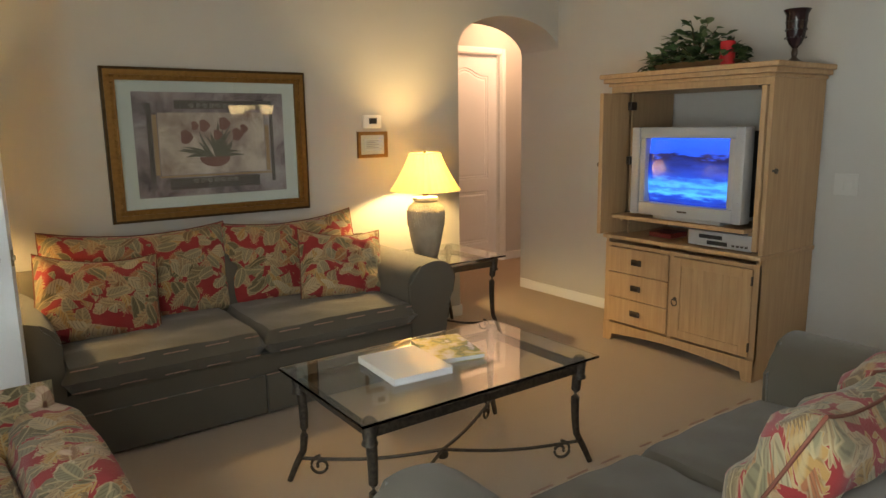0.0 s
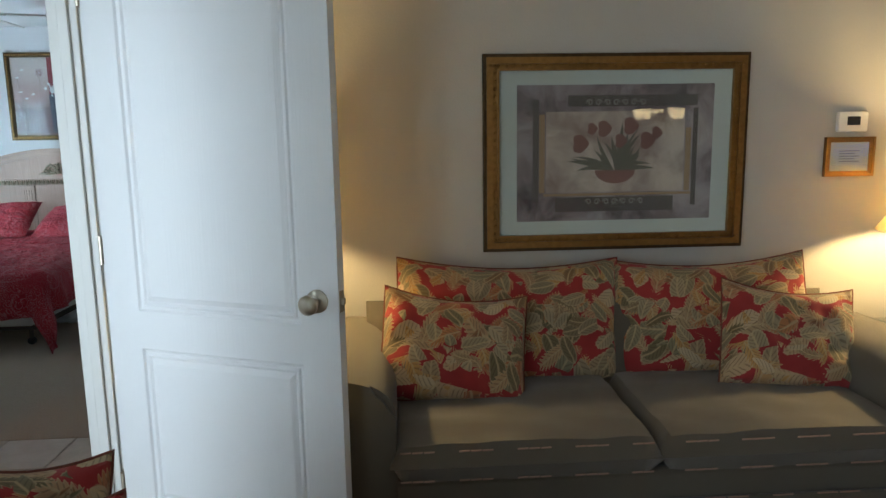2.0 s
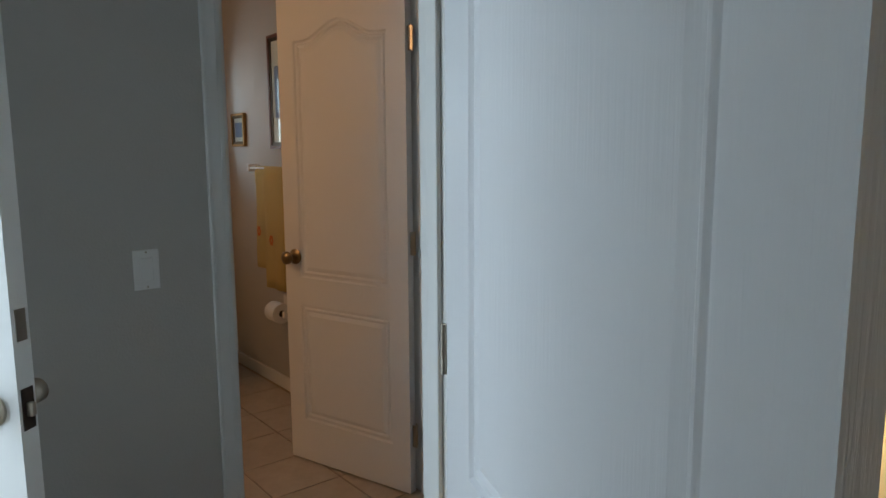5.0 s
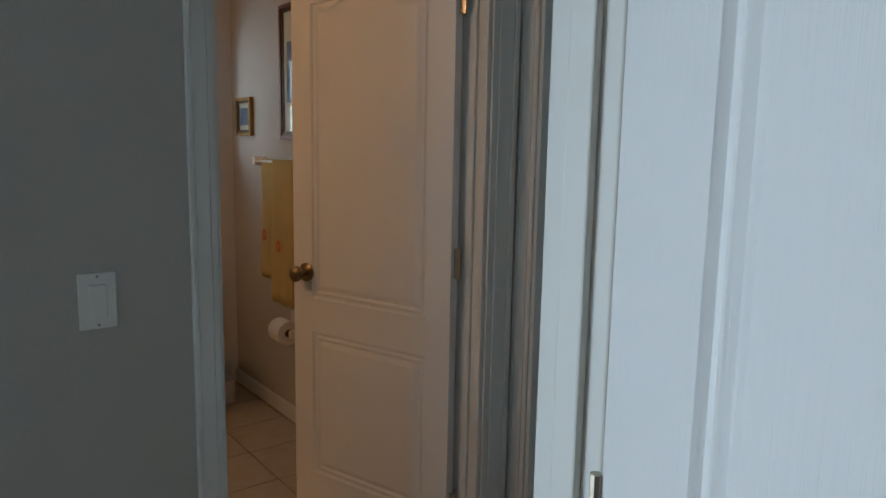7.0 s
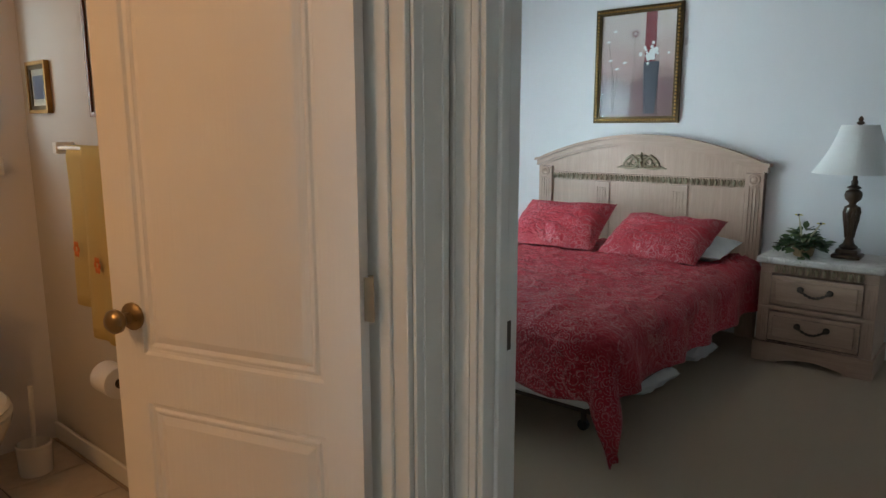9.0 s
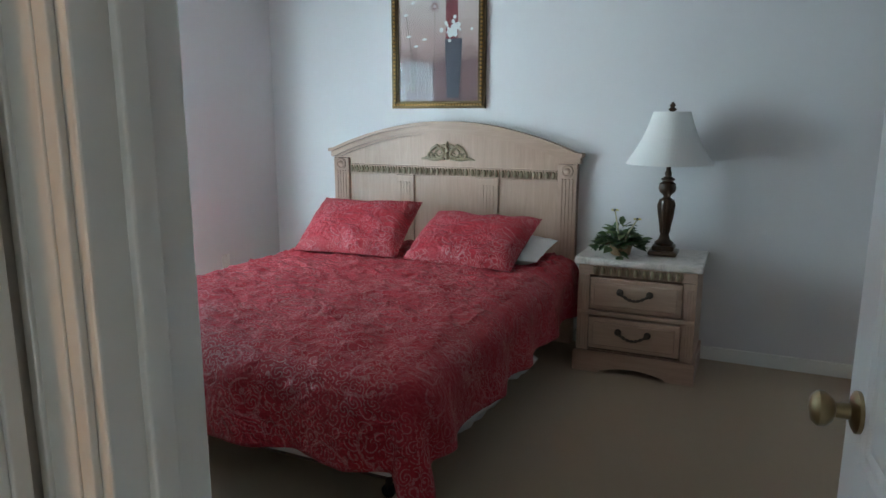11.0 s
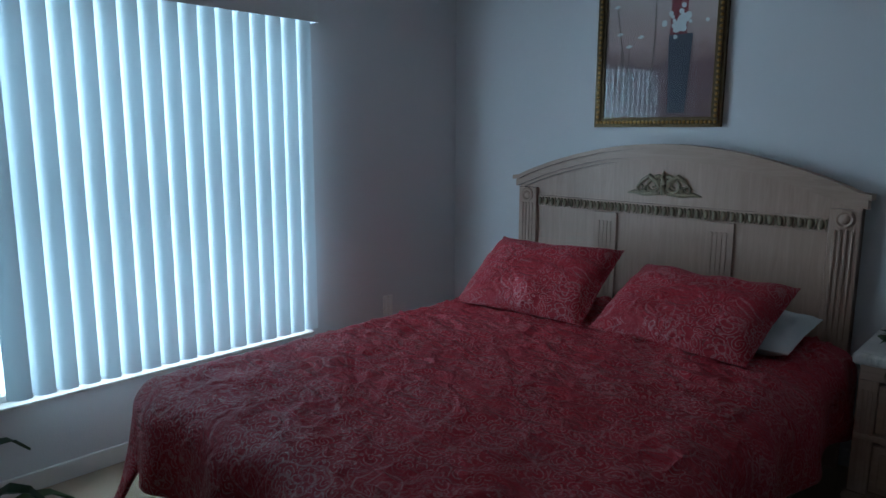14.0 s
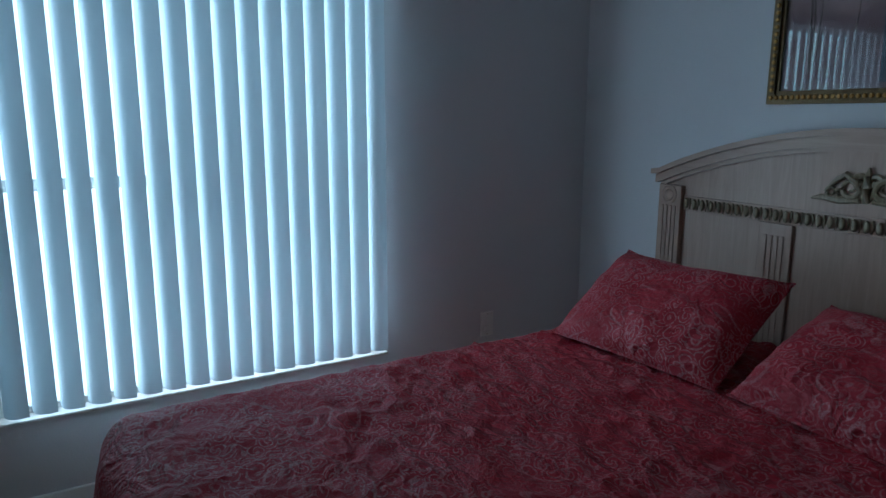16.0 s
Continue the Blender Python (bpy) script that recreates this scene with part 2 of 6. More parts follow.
def glass_mat(name, tint=(0.93, 0.98, 0.96), rough=0.0):
    m = Mat(name, tint, rough)
    m.b.inputs["Transmission Weight"].default_value = 1.0
    m.b.inputs["IOR"].default_value = 1.45
    return m.m


GLASS = glass_mat("clear_glass")


def stone_mat():
    m = Mat("cream_marble", (0.6, 0.56, 0.52), 0.3)
    co = m.coord()
    n = m.noise(co, 9, 6, 0.7, 1.6)
    m.colour(m.ramp(n, [(0.3, (0.36, 0.32, 0.29)), (0.5, (0.62, 0.57, 0.53)), (0.8, (0.70, 0.66, 0.63))]))
    return m.m


MARBLE = stone_mat()


def paisley_mat():
    """Crimson bedding with woven silvery teardrops and scrolls."""
    m = Mat("crimson_paisley", (0.3, 0.02, 0.03), 0.52)
    co = m.coord()
    base = m.mix(m.noise(co, 2.5, 3), (0.285, 0.0085, 0.021), (0.40, 0.0155, 0.033))
    d, th, rnd = cells(m, co, 6.2, 0.16, 4)
    drop = m.math('ADD', d, m.math('MULTIPLY', m.math('SINE', m.math('ADD', th, m.math('MULTIPLY', rnd[0], 6.28))), 0.13))
    rings = m.math('SINE', m.math('ADD', m.math('MULTIPLY', drop, 30), m.math('MULTIPLY', th, 3)))
    line = m.math('MULTIPLY', m.math('MULTIPLY', step(m, rings, 0.60, 0.88), 0.75), m.ramp(drop, [(0.44, (1, 1, 1)), (0.52, (0, 0, 0))]))
    d2, th2, rnd2 = cells(m, co, 24.0, 0.05, 9)
    curl = m.math('SINE', m.math('ADD', m.math('MULTIPLY', d2, 20), m.math('MULTIPLY', th2, 2)))
    fill = m.math('MULTIPLY', step(m, curl, 0.35, 0.8), m.ramp(m.noise(co, 5.5, 2), [(0.36, (0.15, 0.15, 0.15)), (0.52, (0.9, 0.9, 0.9))]))
    weave = m.ramp(m.noise(co, 150, 2, 0.6), [(0.36, (0.25, 0.25, 0.25)), (0.56, (1, 1, 1))])
    pat = m.math('MULTIPLY', m.math('MAXIMUM', line, fill), weave)
    m.colour(m.mix(m.math('MULTIPLY', pat, 0.72), base, (0.47, 0.225, 0.235)))
    m.b.inputs["Specular IOR Level"].default_value = 0.32
    fold = m.math('ABSOLUTE', m.math('SUBTRACT', m.noise(m.coord((7, 12, 12)), 1.0, 3, 0.55, 1.2), 0.5))
    crease = m.math('ADD', m.math('SUBTRACT', m.noise(co, 10, 3, 0.55, 1.0), m.math('MULTIPLY', fold, 0.7)), m.math('MULTIPLY', m.noise(co, 260, 2), 0.06))
    m.bump(crease, 0.85, 0.032)
    m.b.inputs["Sheen Weight"].default_value = 0.03
    m.b.inputs["Sheen Tint"].default_value = (1, 0.6, 0.6, 1)
    return m.m


PAISLEY = paisley_mat()
LINEN = paint_mat("white_linen", (0.72, 0.72, 0.72), 0.9)
PORCELAIN = Mat("porcelain", (0.82, 0.80, 0.76), 0.15).m
SILVER = Mat("silver_plastic", (0.42, 0.42, 0.43), 0.4, 0.2).m
WHITE_PL = Mat("white_plastic", (0.78, 0.77, 0.74), 0.4).m
ALMOND = Mat("almond_plastic", (0.56, 0.54, 0.50), 0.4).m
RED_WAX = Mat("red_wax", (0.5, 0.012, 0.02), 0.4).m


def glow_mat(name, colour, strength, base=(0.8, 0.75, 0.6)):
    m = Mat(name, base, 0.8)
    m.b.inputs["Emission Color"].default_value = (*colour, 1)
    m.b.inputs["Emission Strength"].default_value = strength
    return m.m


SHADE_OFF = paint_mat("white_fabric_shade", (0.74, 0.73, 0.71), 0.9)


def vane_mat():
    m = Mat("translucent_vane", (0.80, 0.83, 0.85), 0.5)
    tr = m.n("BsdfTranslucent")
    tr.inputs[0].default_value = (0.62, 0.80, 0.88, 1)
    mx = m.n("MixShader")
    mx.inputs[0].default_value = 0.078
    m.link(m.b.outputs[0], mx.inputs[1])
    m.link(tr.outputs[0], mx.inputs[2])
    m.link(mx.outputs[0], m.t.nodes["Material Output"].inputs[0])
    return m.m


VANE = vane_mat()


def leaf_mat():
    m = Mat("silk_leaf", (0.03, 0.08, 0.02), 0.55)
    rnd = m.n("NewGeometry").outputs["Random Per Island"]
    m.colour(m.ramp(rnd, [(0.0, (0.012, 0.035, 0.010)), (0.6, (0.045, 0.10, 0.028)), (1.0, (0.13, 0.17, 0.07))]))
    return m.m


LEAF = leaf_mat()


# ---- mesh helpers ----
def empty(name, at=(0, 0, 0), turn=0.0):
    ob = new(name)
    ob.empty_display_size = 0.1
    ob.matrix_world = pose(*at, 0, 0, turn)
    return ob


FINE = {"piping", "skirt_piping", "scrollwork", "beading", "flower_motif", "relief", "reeding", "text_lines", "white_blooms", "leaves", "stems", "bead_groove", "bottom_chain", "speaker_slots"}


def part(name, bm, material, parent=None, label="", smooth=False):
    """Links a bmesh as one mesh object under a thing or a part."""
    me = bpy.data.meshes.new(name)
    bmesh.ops.recalc_face_normals(bm, faces=bm.faces[:])
    bm.to_mesh(me)
    bm.free()
    me.materials.append(material)
    if smooth:
        me.shade_smooth()
        me.set_sharp_from_angle(angle=radians(40))
    ob = new(name, me)
    ob.parent = parent
    if label:
        ob["label"] = label
    if name in FINE:
        ob["kind"] = "stuff"
    return ob


def add_box(bm, x0, x1, y0, y1, z0, z1, bevel=0.0, m=None, seg=2):
    r = bmesh.ops.create_cube(bm, size=1)
    vs = r["verts"]
    for v in vs:
        v.co = Vector(((x0 + x1) / 2 + v.co.x * (x1 - x0), (y0 + y1) / 2 + v.co.y * (y1 - y0), (z0 + z1) / 2 + v.co.z * (z1 - z0)))
    if bevel:
        es = list({e for v in vs for e in v.link_edges})
        r = bmesh.ops.bevel(bm, geom=es, offset=bevel, segments=seg, profile=0.5, affect='EDGES')
        vs = list({v for f in r["faces"] for v in f.verts} | {v for v in vs if v.is_valid})
    if m is not None:
        bmesh.ops.transform(bm, matrix=m, verts=vs)
    return vs


def box(x0, x1, y0, y1, z0, z1, bevel=0.0, m=None, seg=2):
    bm = bmesh.new()
    add_box(bm, x0, x1, y0, y1, z0, z1, bevel, m, seg)
    return bm


def boxes(*rows, bevel=0.0):
    bm = bmesh.new()
    for r in rows:
        add_box(bm, *r, bevel)
    return bm


def add_lathe(bm, profile, at=(0, 0, 0), n=24, m=None):
    """profile: rows of radius, height."""
    rings = []
    for r, z in profile:
        rings.append([bm.verts.new((at[0] + r * math.cos(2 * math.pi * i / n), at[1] + r * math.sin(2 * math.pi * i / n), at[2] + z)) for i in range(n)])
    for a, b in zip(rings, rings[1:]):
        for i in range(n):
            bm.faces.new((a[i], a[(i + 1) % n], b[(i + 1) % n], b[i]))
    bm.faces.new(rings[0][::-1])
    bm.faces.new(rings[-1])
    if m is not None:
        bmesh.ops.transform(bm, matrix=m, verts=[v for r in rings for v in r])


def lathe(profile, at=(0, 0, 0), n=24, m=None):
    bm = bmesh.new()
    add_lathe(bm, profile, at, n, m)
    return bm


def add_tube(bm, pts, radius, n=8):
    """A round bar along points; radius is one number or one per point."""
    pts = [Vector(p) for p in pts]
    rad = radius if isinstance(radius, (list, tuple)) else [radius] * len(pts)
    rings = []
    up = Vector((0, 0, 1))
    for i, p in enumerate(pts):
        d = (pts[min(i + 1, len(pts) - 1)] - pts[max(i - 1, 0)]).normalized()
        side = d.cross(up)
        if side.length < 0.05:
            side = d.cross(Vector((1, 0, 0)))
        side.normalize()
        up2 = side.cross(d).normalized()
        rings.append([bm.verts.new(p + (side * math.cos(2 * math.pi * k / n) + up2 * math.sin(2 * math.pi * k / n)) * rad[i]) for k in range(n)])
    for a, b in zip(rings, rings[1:]):
        for k in range(n):
            bm.faces.new((a[k], a[(k + 1) % n], b[(k + 1) % n], b[k]))
    bm.faces.new(rings[0][::-1])
    bm.faces.new(rings[-1])


def tube(pts, radius, n=8):
    bm = bmesh.new()
    add_tube(bm, pts, radius, n)
    return bm


def add_prism(bm, outline, depth, m=None):
    """A flat outline in x, z pushed along y from 0 to depth."""
    a = [bm.verts.new((x, 0, z)) for x, z in outline]
    b = [bm.verts.new((x, depth, z)) for x, z in outline]
    k = len(a)
    bm.faces.new(a)
    bm.faces.new(b[::-1])
    for i in range(k):
        bm.faces.new((a[i], b[i], b[(i + 1) % k], a[(i + 1) % k]))
    if m is not None:
        bmesh.ops.transform(bm, matrix=m, verts=a + b)


def prism(outline, depth, m=None):
    bm = bmesh.new()
    add_prism(bm, outline, depth, m)
    return bm


def cushion(w, d, h, puff=0.5, nx=18, ny=14, corner=0.0, wrinkle=0.0, seed=0):
    """A soft block centred on its base; corner pulls the corners out like a pillow's ears."""
    bm = bmesh.new()
    grid = {}
    for s in (1, -1):
        for i in range(nx + 1):
            for j in range(ny + 1):
                u, v = 2 * i / nx - 1, 2 * j / ny - 1
                rim = i in (0, nx) or j in (0, ny)
                if s == -1 and rim:
                    grid[s, i, j] = grid[1, i, j]
                    continue
                prof = ((1 - abs(u) ** 3.2) * (1 - abs(v) ** 3.2)) ** puff
                pin = 1 - corner * (1 - abs(u * v)) * (0.5 * (u * u + v * v))
                z = h / 2 + s * (h / 2) * prof
                if wrinkle:
                    z += wrinkle * prof * noise.noise(Vector((u * 3 + seed, v * 3, s * 2.0)))
                grid[s, i, j] = bm.verts.new((u * w / 2 * pin, v * d / 2 * pin, z))
        for i in range(nx):
            for j in range(ny):
                q = (grid[s, i, j], grid[s, i + 1, j], grid[s, i + 1, j + 1], grid[s, i, j + 1])
                bm.faces.new(q if s == 1 else q[::-1])
    return bm


def moved(bm, m):
    bmesh.ops.transform(bm, matrix=m, verts=bm.verts[:])
    return bm


def structure(ob, label, category):
    return tagged(ob, label, category, kind="structure")


# ---- large structure ----
CEILING_L, CEILING_B = 2.75, 2.44
WY = 7.99          # headboard wall
WX = -3.80         # window wall
DT = 2.05          # door openings
BX = -1.255        # hall face of the bathroom wall

structure(part("floor_living", box(-0.127, 4.4, -3.3, 4.5, -0.1, 0), CARPET), "beige cut-pile carpet in the living room", "carpet")
structure(part("floor_hall", box(3.3, 6.4, 4.5, 6.6, -0.1, 0), CARPET), "beige carpet in the hall behind the arch", "carpet")
structure(part("floor_bedroom", box(WX - 0.1, 0.6, 4.369, 8.1, -0.1, 0), CARPET), "beige cut-pile carpet in the bedroom", "carpet")
floor_tiled = structure(part("floor_tiled", box(WX - 0.1, -0.2, 1.0, 4.45, -0.1, -0.006), GROUT), "cream ceramic floor tiles with dark grout", "tiled floor")

structure(part("wall_sofa", box(-0.15, 3.40, 4.06, 4.51, 0, CEILING_L), WALL), "off-white painted wall behind the sofa", "wall")
# The patio opening from y -0.50 to 1.30 is assumed, to let daylight in.
structure(part("wall_west", boxes((-0.235, -0.15, -0.92, -0.50, 0, CEILING_L), (-0.235, -0.15, -0.50, 1.30, 2.1, CEILING_L), (-0.235, -0.15, 1.30, 2.625, 0, CEILING_L), (-0.235, -0.15, 2.625, 3.44, DT, CEILING_L),
                                  (-0.235, -0.15, 3.44, 4.51, 0, CEILING_L)), WALL), "off-white painted wall with a doorway and an assumed patio opening", "wall")
structure(part("wall_bath_door", boxes((-1.375, BX, 2.30, 3.452, 0, CEILING_B), (-1.375, BX, 3.452, 4.262, DT, CEILING_B),
                                       (-1.375, BX, 4.262, 4.39, 0, CEILING_B)), WALL), "off-white wall with the bathroom doorway", "wall")
structure(part("wall_bedroom_door", boxes((WX, -1.188, 4.39, 4.51, 0, CEILING_B), (-1.188, -0.378, 4.39, 4.51, DT, CEILING_B),
                                          (-0.378, -0.235, 4.39, 4.51, 0, CEILING_B)), WALL), "off-white wall with the bedroom doorway", "wall")
W0, W1, WZ0, WZ1 = 5.47, 6.895, 0.35, 1.92
XB = -3.55
B0, B1, BZ0, BZ1 = 3.45, 4.255, 1.355, 1.92
structure(part("wall_window", boxes((XB - 0.12, XB, 1.0, B0, 0, CEILING_B), (XB - 0.12, XB, B0, B1, 0, BZ0), (XB - 0.12, XB, B0, B1, BZ1, CEILING_B),
                                    (XB - 0.12, XB, B1, 4.39, 0, CEILING_B), (WX - 0.12, WX, 4.392, W0, 0, CEILING_B), (WX - 0.12, WX, W0, W1, 0, WZ0),
                                    (WX - 0.12, WX, W0, W1, WZ1, CEILING_B), (WX - 0.12, WX, W1, 8.1, 0, CEILING_B)), WALL_BED), "pale outside wall with window openings", "wall")
structure(part("wall_headboard", box(WX, 0.72, WY, WY + 0.12, 0, CEILING_B), WALL_BED), "pale painted wall behind the bed", "wall")
structure(part("wall_bedroom_east", box(0.6, 0.72, 4.51, WY, 0, CEILING_B), WALL_BED), "pale painted bedroom side wall", "wall")
structure(part("wall_garden_door", boxes((-1.30, -1.22, 2.18, 2.30, 0, CEILING_B), (-1.22, -0.40, 2.18, 2.30, DT, CEILING_B),
                                         (-0.40, -0.235, 2.18, 2.30, 0, CEILING_B)), WALL), "off-white wall with the outside doorway", "wall")
structure(part("wall_bath_south", box(WX, -1.30, 1.0, 1.12, 0, CEILING_B), WALL), "off-white bathroom wall", "wall")
structure(part("wall_bath_side", box(-1.42, -1.30, 1.12, 2.30, 0, CEILING_B), WALL), "off-white bathroom side wall", "wall")
structure(part("wall_east", box(4.36, 4.48, -3.3, 4.47, 0, CEILING_L), WALL), "off-white painted wall behind the media cabinet", "wall")
# Three unseen walls, added to close the room off behind the start.
structure(part("wall_patio", box(-0.235, 1.35, -0.92, -0.80, 0, CEILING_L), WALL), "unseen off-white wall added behind the start", "wall")
structure(part("wall_dining_west", box(1.35, 1.47, -3.3, -0.80, 0, CEILING_L), WALL), "unseen off-white wall added at the dining corner", "wall")
structure(part("wall_south", box(1.35, 4.48, -3.42, -3.3, 0, CEILING_L), WALL), "unseen off-white wall added at the dining end", "wall")


def arch_wall():
    bm = bmesh.new()
    x0, x1, spring, rise, n = 3.40, 4.36, 1.90, 0.235, 24
    out = [(x0, CEILING_L), (x0, spring)]
    out += [((x0 + x1) / 2 - (x1 - x0) / 2 * math.cos(math.pi * i / n), spring + rise * math.sin(math.pi * i / n)) for i in range(1, n)]
    out += [(x1, spring), (x1, CEILING_L)]
    for i in range(1, len(out) - 2):
        a, b = out[i], out[i + 1]
        add_prism(bm, [a, b, (b[0], CEILING_L), (a[0], CEILING_L)], 0.41, pose(0, 4.06, 0))
    bmesh.ops.remove_doubles(bm, verts=bm.verts[:], dist=0.0005)
    return bm


structure(part("wall_arch", arch_wall(), WALL), "off-white plaster arch over the passage", "arch")
structure(part("wall_hall_far", boxes((3.2, 4.16, 5.45, 5.57, 0, CEILING_L), (4.16, 4.98, 5.45, 5.57, DT, CEILING_L), (4.98, 6.5, 5.45, 5.57, 0, CEILING_L)), WALL), "hall wall with a closed door", "wall")
structure(part("wall_hall_west", box(3.2, 3.4, 4.51, 5.45, 0, CEILING_L), WALL), "hall side wall", "wall")
structure(part("wall_hall_east", box(6.4, 6.5, 4.47, 5.45, 0, CEILING_L), WALL), "hall side wall", "wall")
structure(part("wall_hall_south", box(4.48, 6.4, 4.35, 4.47, 0, CEILING_L), WALL), "hall wall beside the arch", "wall")
structure(part("ceiling_living", box(-0.3, 6.5, -3.4, 5.6, CEILING_L, CEILING_L + 0.1), CEIL), "white textured ceiling", "ceiling")
structure(part("ceiling_bedroom", box(WX - 0.12, -0.235, 1.0, 8.1, CEILING_B, CEILING_B + 0.1), CEIL), "white textured ceiling", "ceiling")
structure(part("ceiling_bedroom_east", box(-0.235, 0.72, 4.51, 8.1, CEILING_B, CEILING_B + 0.1), CEIL), "white textured ceiling", "ceiling")
structure(part("ground", boxes((-60, WX - 0.2, -60, 60, -0.3, -0.15), (WX - 0.2, -0.24, -60, 0.95, -0.3, -0.15), (-0.24, 1.3, -60, -0.95, -0.3, -0.15), (1.3, 60, -60, -3.45, -0.3, -0.15)), paint_mat("lawn", (0.06, 0.09, 0.03), 0.95)), "green lawn outside the house", "lawn")


# ---- doors ----
def panel_door(name, w, h, label, at, turn, knob_mat, flip=1, arch=True, kz=0.915):
    """A moulded two-panel door hinged at its origin, running along +x; thickness along y."""
    d = empty(name, at, turn)
    tagged(d, label, "door", kind="structure")
    th = 0.035
    st = 0.12 if w > 0.7 else 0.09
    leaf = bmesh.new()
    lock, low, top = 0.725, 0.20, h - 0.12
    rise = 0.07 if arch else 0
    n = 12

    def arch_top(x, z):
        u = (x - st) / (w - 2 * st) * 2 - 1
        return z + rise * 0.5 * (1 + math.cos(math.pi * min(1, abs(u) * 1.25))) - rise

    add_box(leaf, 0, w, 0.008, th - 0.008, 0.01, h)
    xs = [st + (w - 2 * st) * i / n for i in range(n + 1)]
    for y0, y1 in ((0, 0.0081), (th - 0.0081, th)):
        add_box(leaf, 0, st, y0, y1, 0.01, h)
        add_box(leaf, w - st, w, y0, y1, 0.01, h)
        add_box(leaf, st, w - st, y0, y1, 0.01, low)
        add_box(leaf, st, w - st, y0, y1, lock, lock + 0.12)
        for a, b in zip(xs, xs[1:]):
            add_prism(leaf, [(a, arch_top(a, top)), (b, arch_top(b, top)), (b, h), (a, h)], y1 - y0, pose(0, y0, 0))
    part("leaf", leaf, DOOR, d)
    for nm, z0, z1, ar in (("lower_panel", low, lock, False), ("upper_panel", lock + 0.12, top, True)):
        for side in (0, 1):
            bm = bmesh.new()

            def ring(inset, y):
                a = [(st + inset, z0 + inset), (w - st - inset, z0 + inset)]
                b = [(w - st - inset - (w - 2 * st - 2 * inset) * i / n, (arch_top(w - st - (w - 2 * st) * i / n, z1) if ar and arch else z1) - inset) for i in range(n + 1)]
                yy = y if side == 0 else th - y
                return [bm.verts.new((x, yy, z)) for x, z in a + b]
            rs = [ring(0.0, 0.0), ring(0.006, 0.0070), ring(0.013, 0.0078), ring(0.018, 0.0028), ring(0.022, 0.0024), ring(0.030, 0.0078), ring(0.048, 0.0008)]
            for p, q in zip(rs, rs[1:]):
                for i in range(len(p)):
                    bm.faces.new((p[i], p[(i + 1) % len(p)], q[(i + 1) % len(p)], q[i]))
            bm.faces.new(rs[-1])
            part(nm, bm, DOOR, d)
    for s in (-1, 1):
        y = 0 if s < 0 else th
        prof = [(0.033, 0), (0.033, 0.006), (0.026, 0.010), (0.013, 0.014), (0.012, 0.034), (0.020, 0.038), (0.028, 0.048), (0.028, 0.058), (0.020, 0.067), (0.006, 0.070)]
        part("knob", lathe(prof, n=20, m=pose(w - 0.065, y, kz, 90 if s < 0 else -90)), knob_mat, d, "round satin metal door knob", True)
    part("latch_plate", box(w - 0.001, w + 0.0015, 0.005, th - 0.005, kz - 0.03, kz + 0.03), knob_mat, d)
    part("latch", box(w, w + 0.011, 0.011, th - 0.011, kz - 0.01, kz + 0.01, 0.003), knob_mat, d)
    for z in (0.25, 1.03, 1.80):
        part("hinge_leaf", box(-0.022, 0.0, th / 2 - 0.001, th / 2 + 0.001, z - 0.045, z + 0.045), NICKEL, d)
        part("hinge", tube([(-0.004, th / 2 + flip * 0.021, z - 0.045), (-0.004, th / 2 + flip * 0.021, z + 0.045)], 0.006), NICKEL, d)
    return d


def casing(name, axis, face, a, b, h, out, label, thick=0.12, widths=(1.0, 1.0), inside=True):
    """Moulded casing and jamb of a doorway. axis: the way the wall runs; face: the wall's face; out: -1 or 1, the way the casing looks."""
    d = empty(name)
    tagged(d, label, "door frame", kind="structure")

    def put(nm, u0, u1, v0, v1, z0, z1, bev=0.003):
        v0, v1 = min(v0, v1), max(v0, v1)
        if axis == "x":
            part(nm, box(u0, u1, v0, v1, z0, z1, bev), TRIM, d)
        else:
            part(nm, box(v0, v1, u0, u1, z0, z1, bev), TRIM, d)
    j = 0.016
    inner = face - out * thick
    put("jamb", a, a + j, inner - out * 0.002, face + out * 0.002, 0, h)
    put("jamb", b - j, b, inner - out * 0.002, face + out * 0.002, 0, h)
    put("head_jamb", a + j, b - j, inner - out * 0.002, face + out * 0.002, h - j, h)
    mid = face - out * thick * 0.45
    put("stop", a + j, a + j + 0.011, mid - 0.016, mid + 0.016, 0, h - j)
    put("stop", b - j - 0.011, b - j, mid - 0.016, mid + 0.016, 0, h - j)
    for f, o in ((face, out), (inner, -out))[:2 if inside else 1]:
        for s, wide in ((0, widths[0]), (1, widths[1])):
            e = a if s == 0 else b
            k = -1 if s == 0 else 1
            for w0, w1, t in ((0.004, 0.018, 0.011), (0.018, 0.048, 0.013), (0.048, 0.058, 0.017)):
                u = sorted((e + k * (w0 * wide - 0.009), e + k * (w1 * wide - 0.009)))
                put("casing", u[0], u[1], f + o * 0.002, f + o * t, 0, h + 0.045, 0.002)
        put("head_casing", a + 0.002, b - 0.002, f + o * 0.002, f + o * 0.014, h - 0.006, h + 0.05)
    return d


casing("trim_living_doorway", "y", -0.15, 2.625, 3.44, DT, 1, "white moulded casing of the doorway to the small hall", 0.085, inside=False)
casing("trim_bath_doorway", "y", BX, 3.452, 4.262, DT, 1, "white moulded casing of the bathroom doorway", widths=(1.1, 1.8))
casing("trim_bedroom_doorway", "x", 4.39, -1.188, -0.378, DT, -1, "white moulded casing of the bedroom doorway", widths=(1.25, 1.0))
casing("trim_garden_doorway", "x", 2.30, -1.22, -0.40, DT, 1, "white casing of the outside doorway")
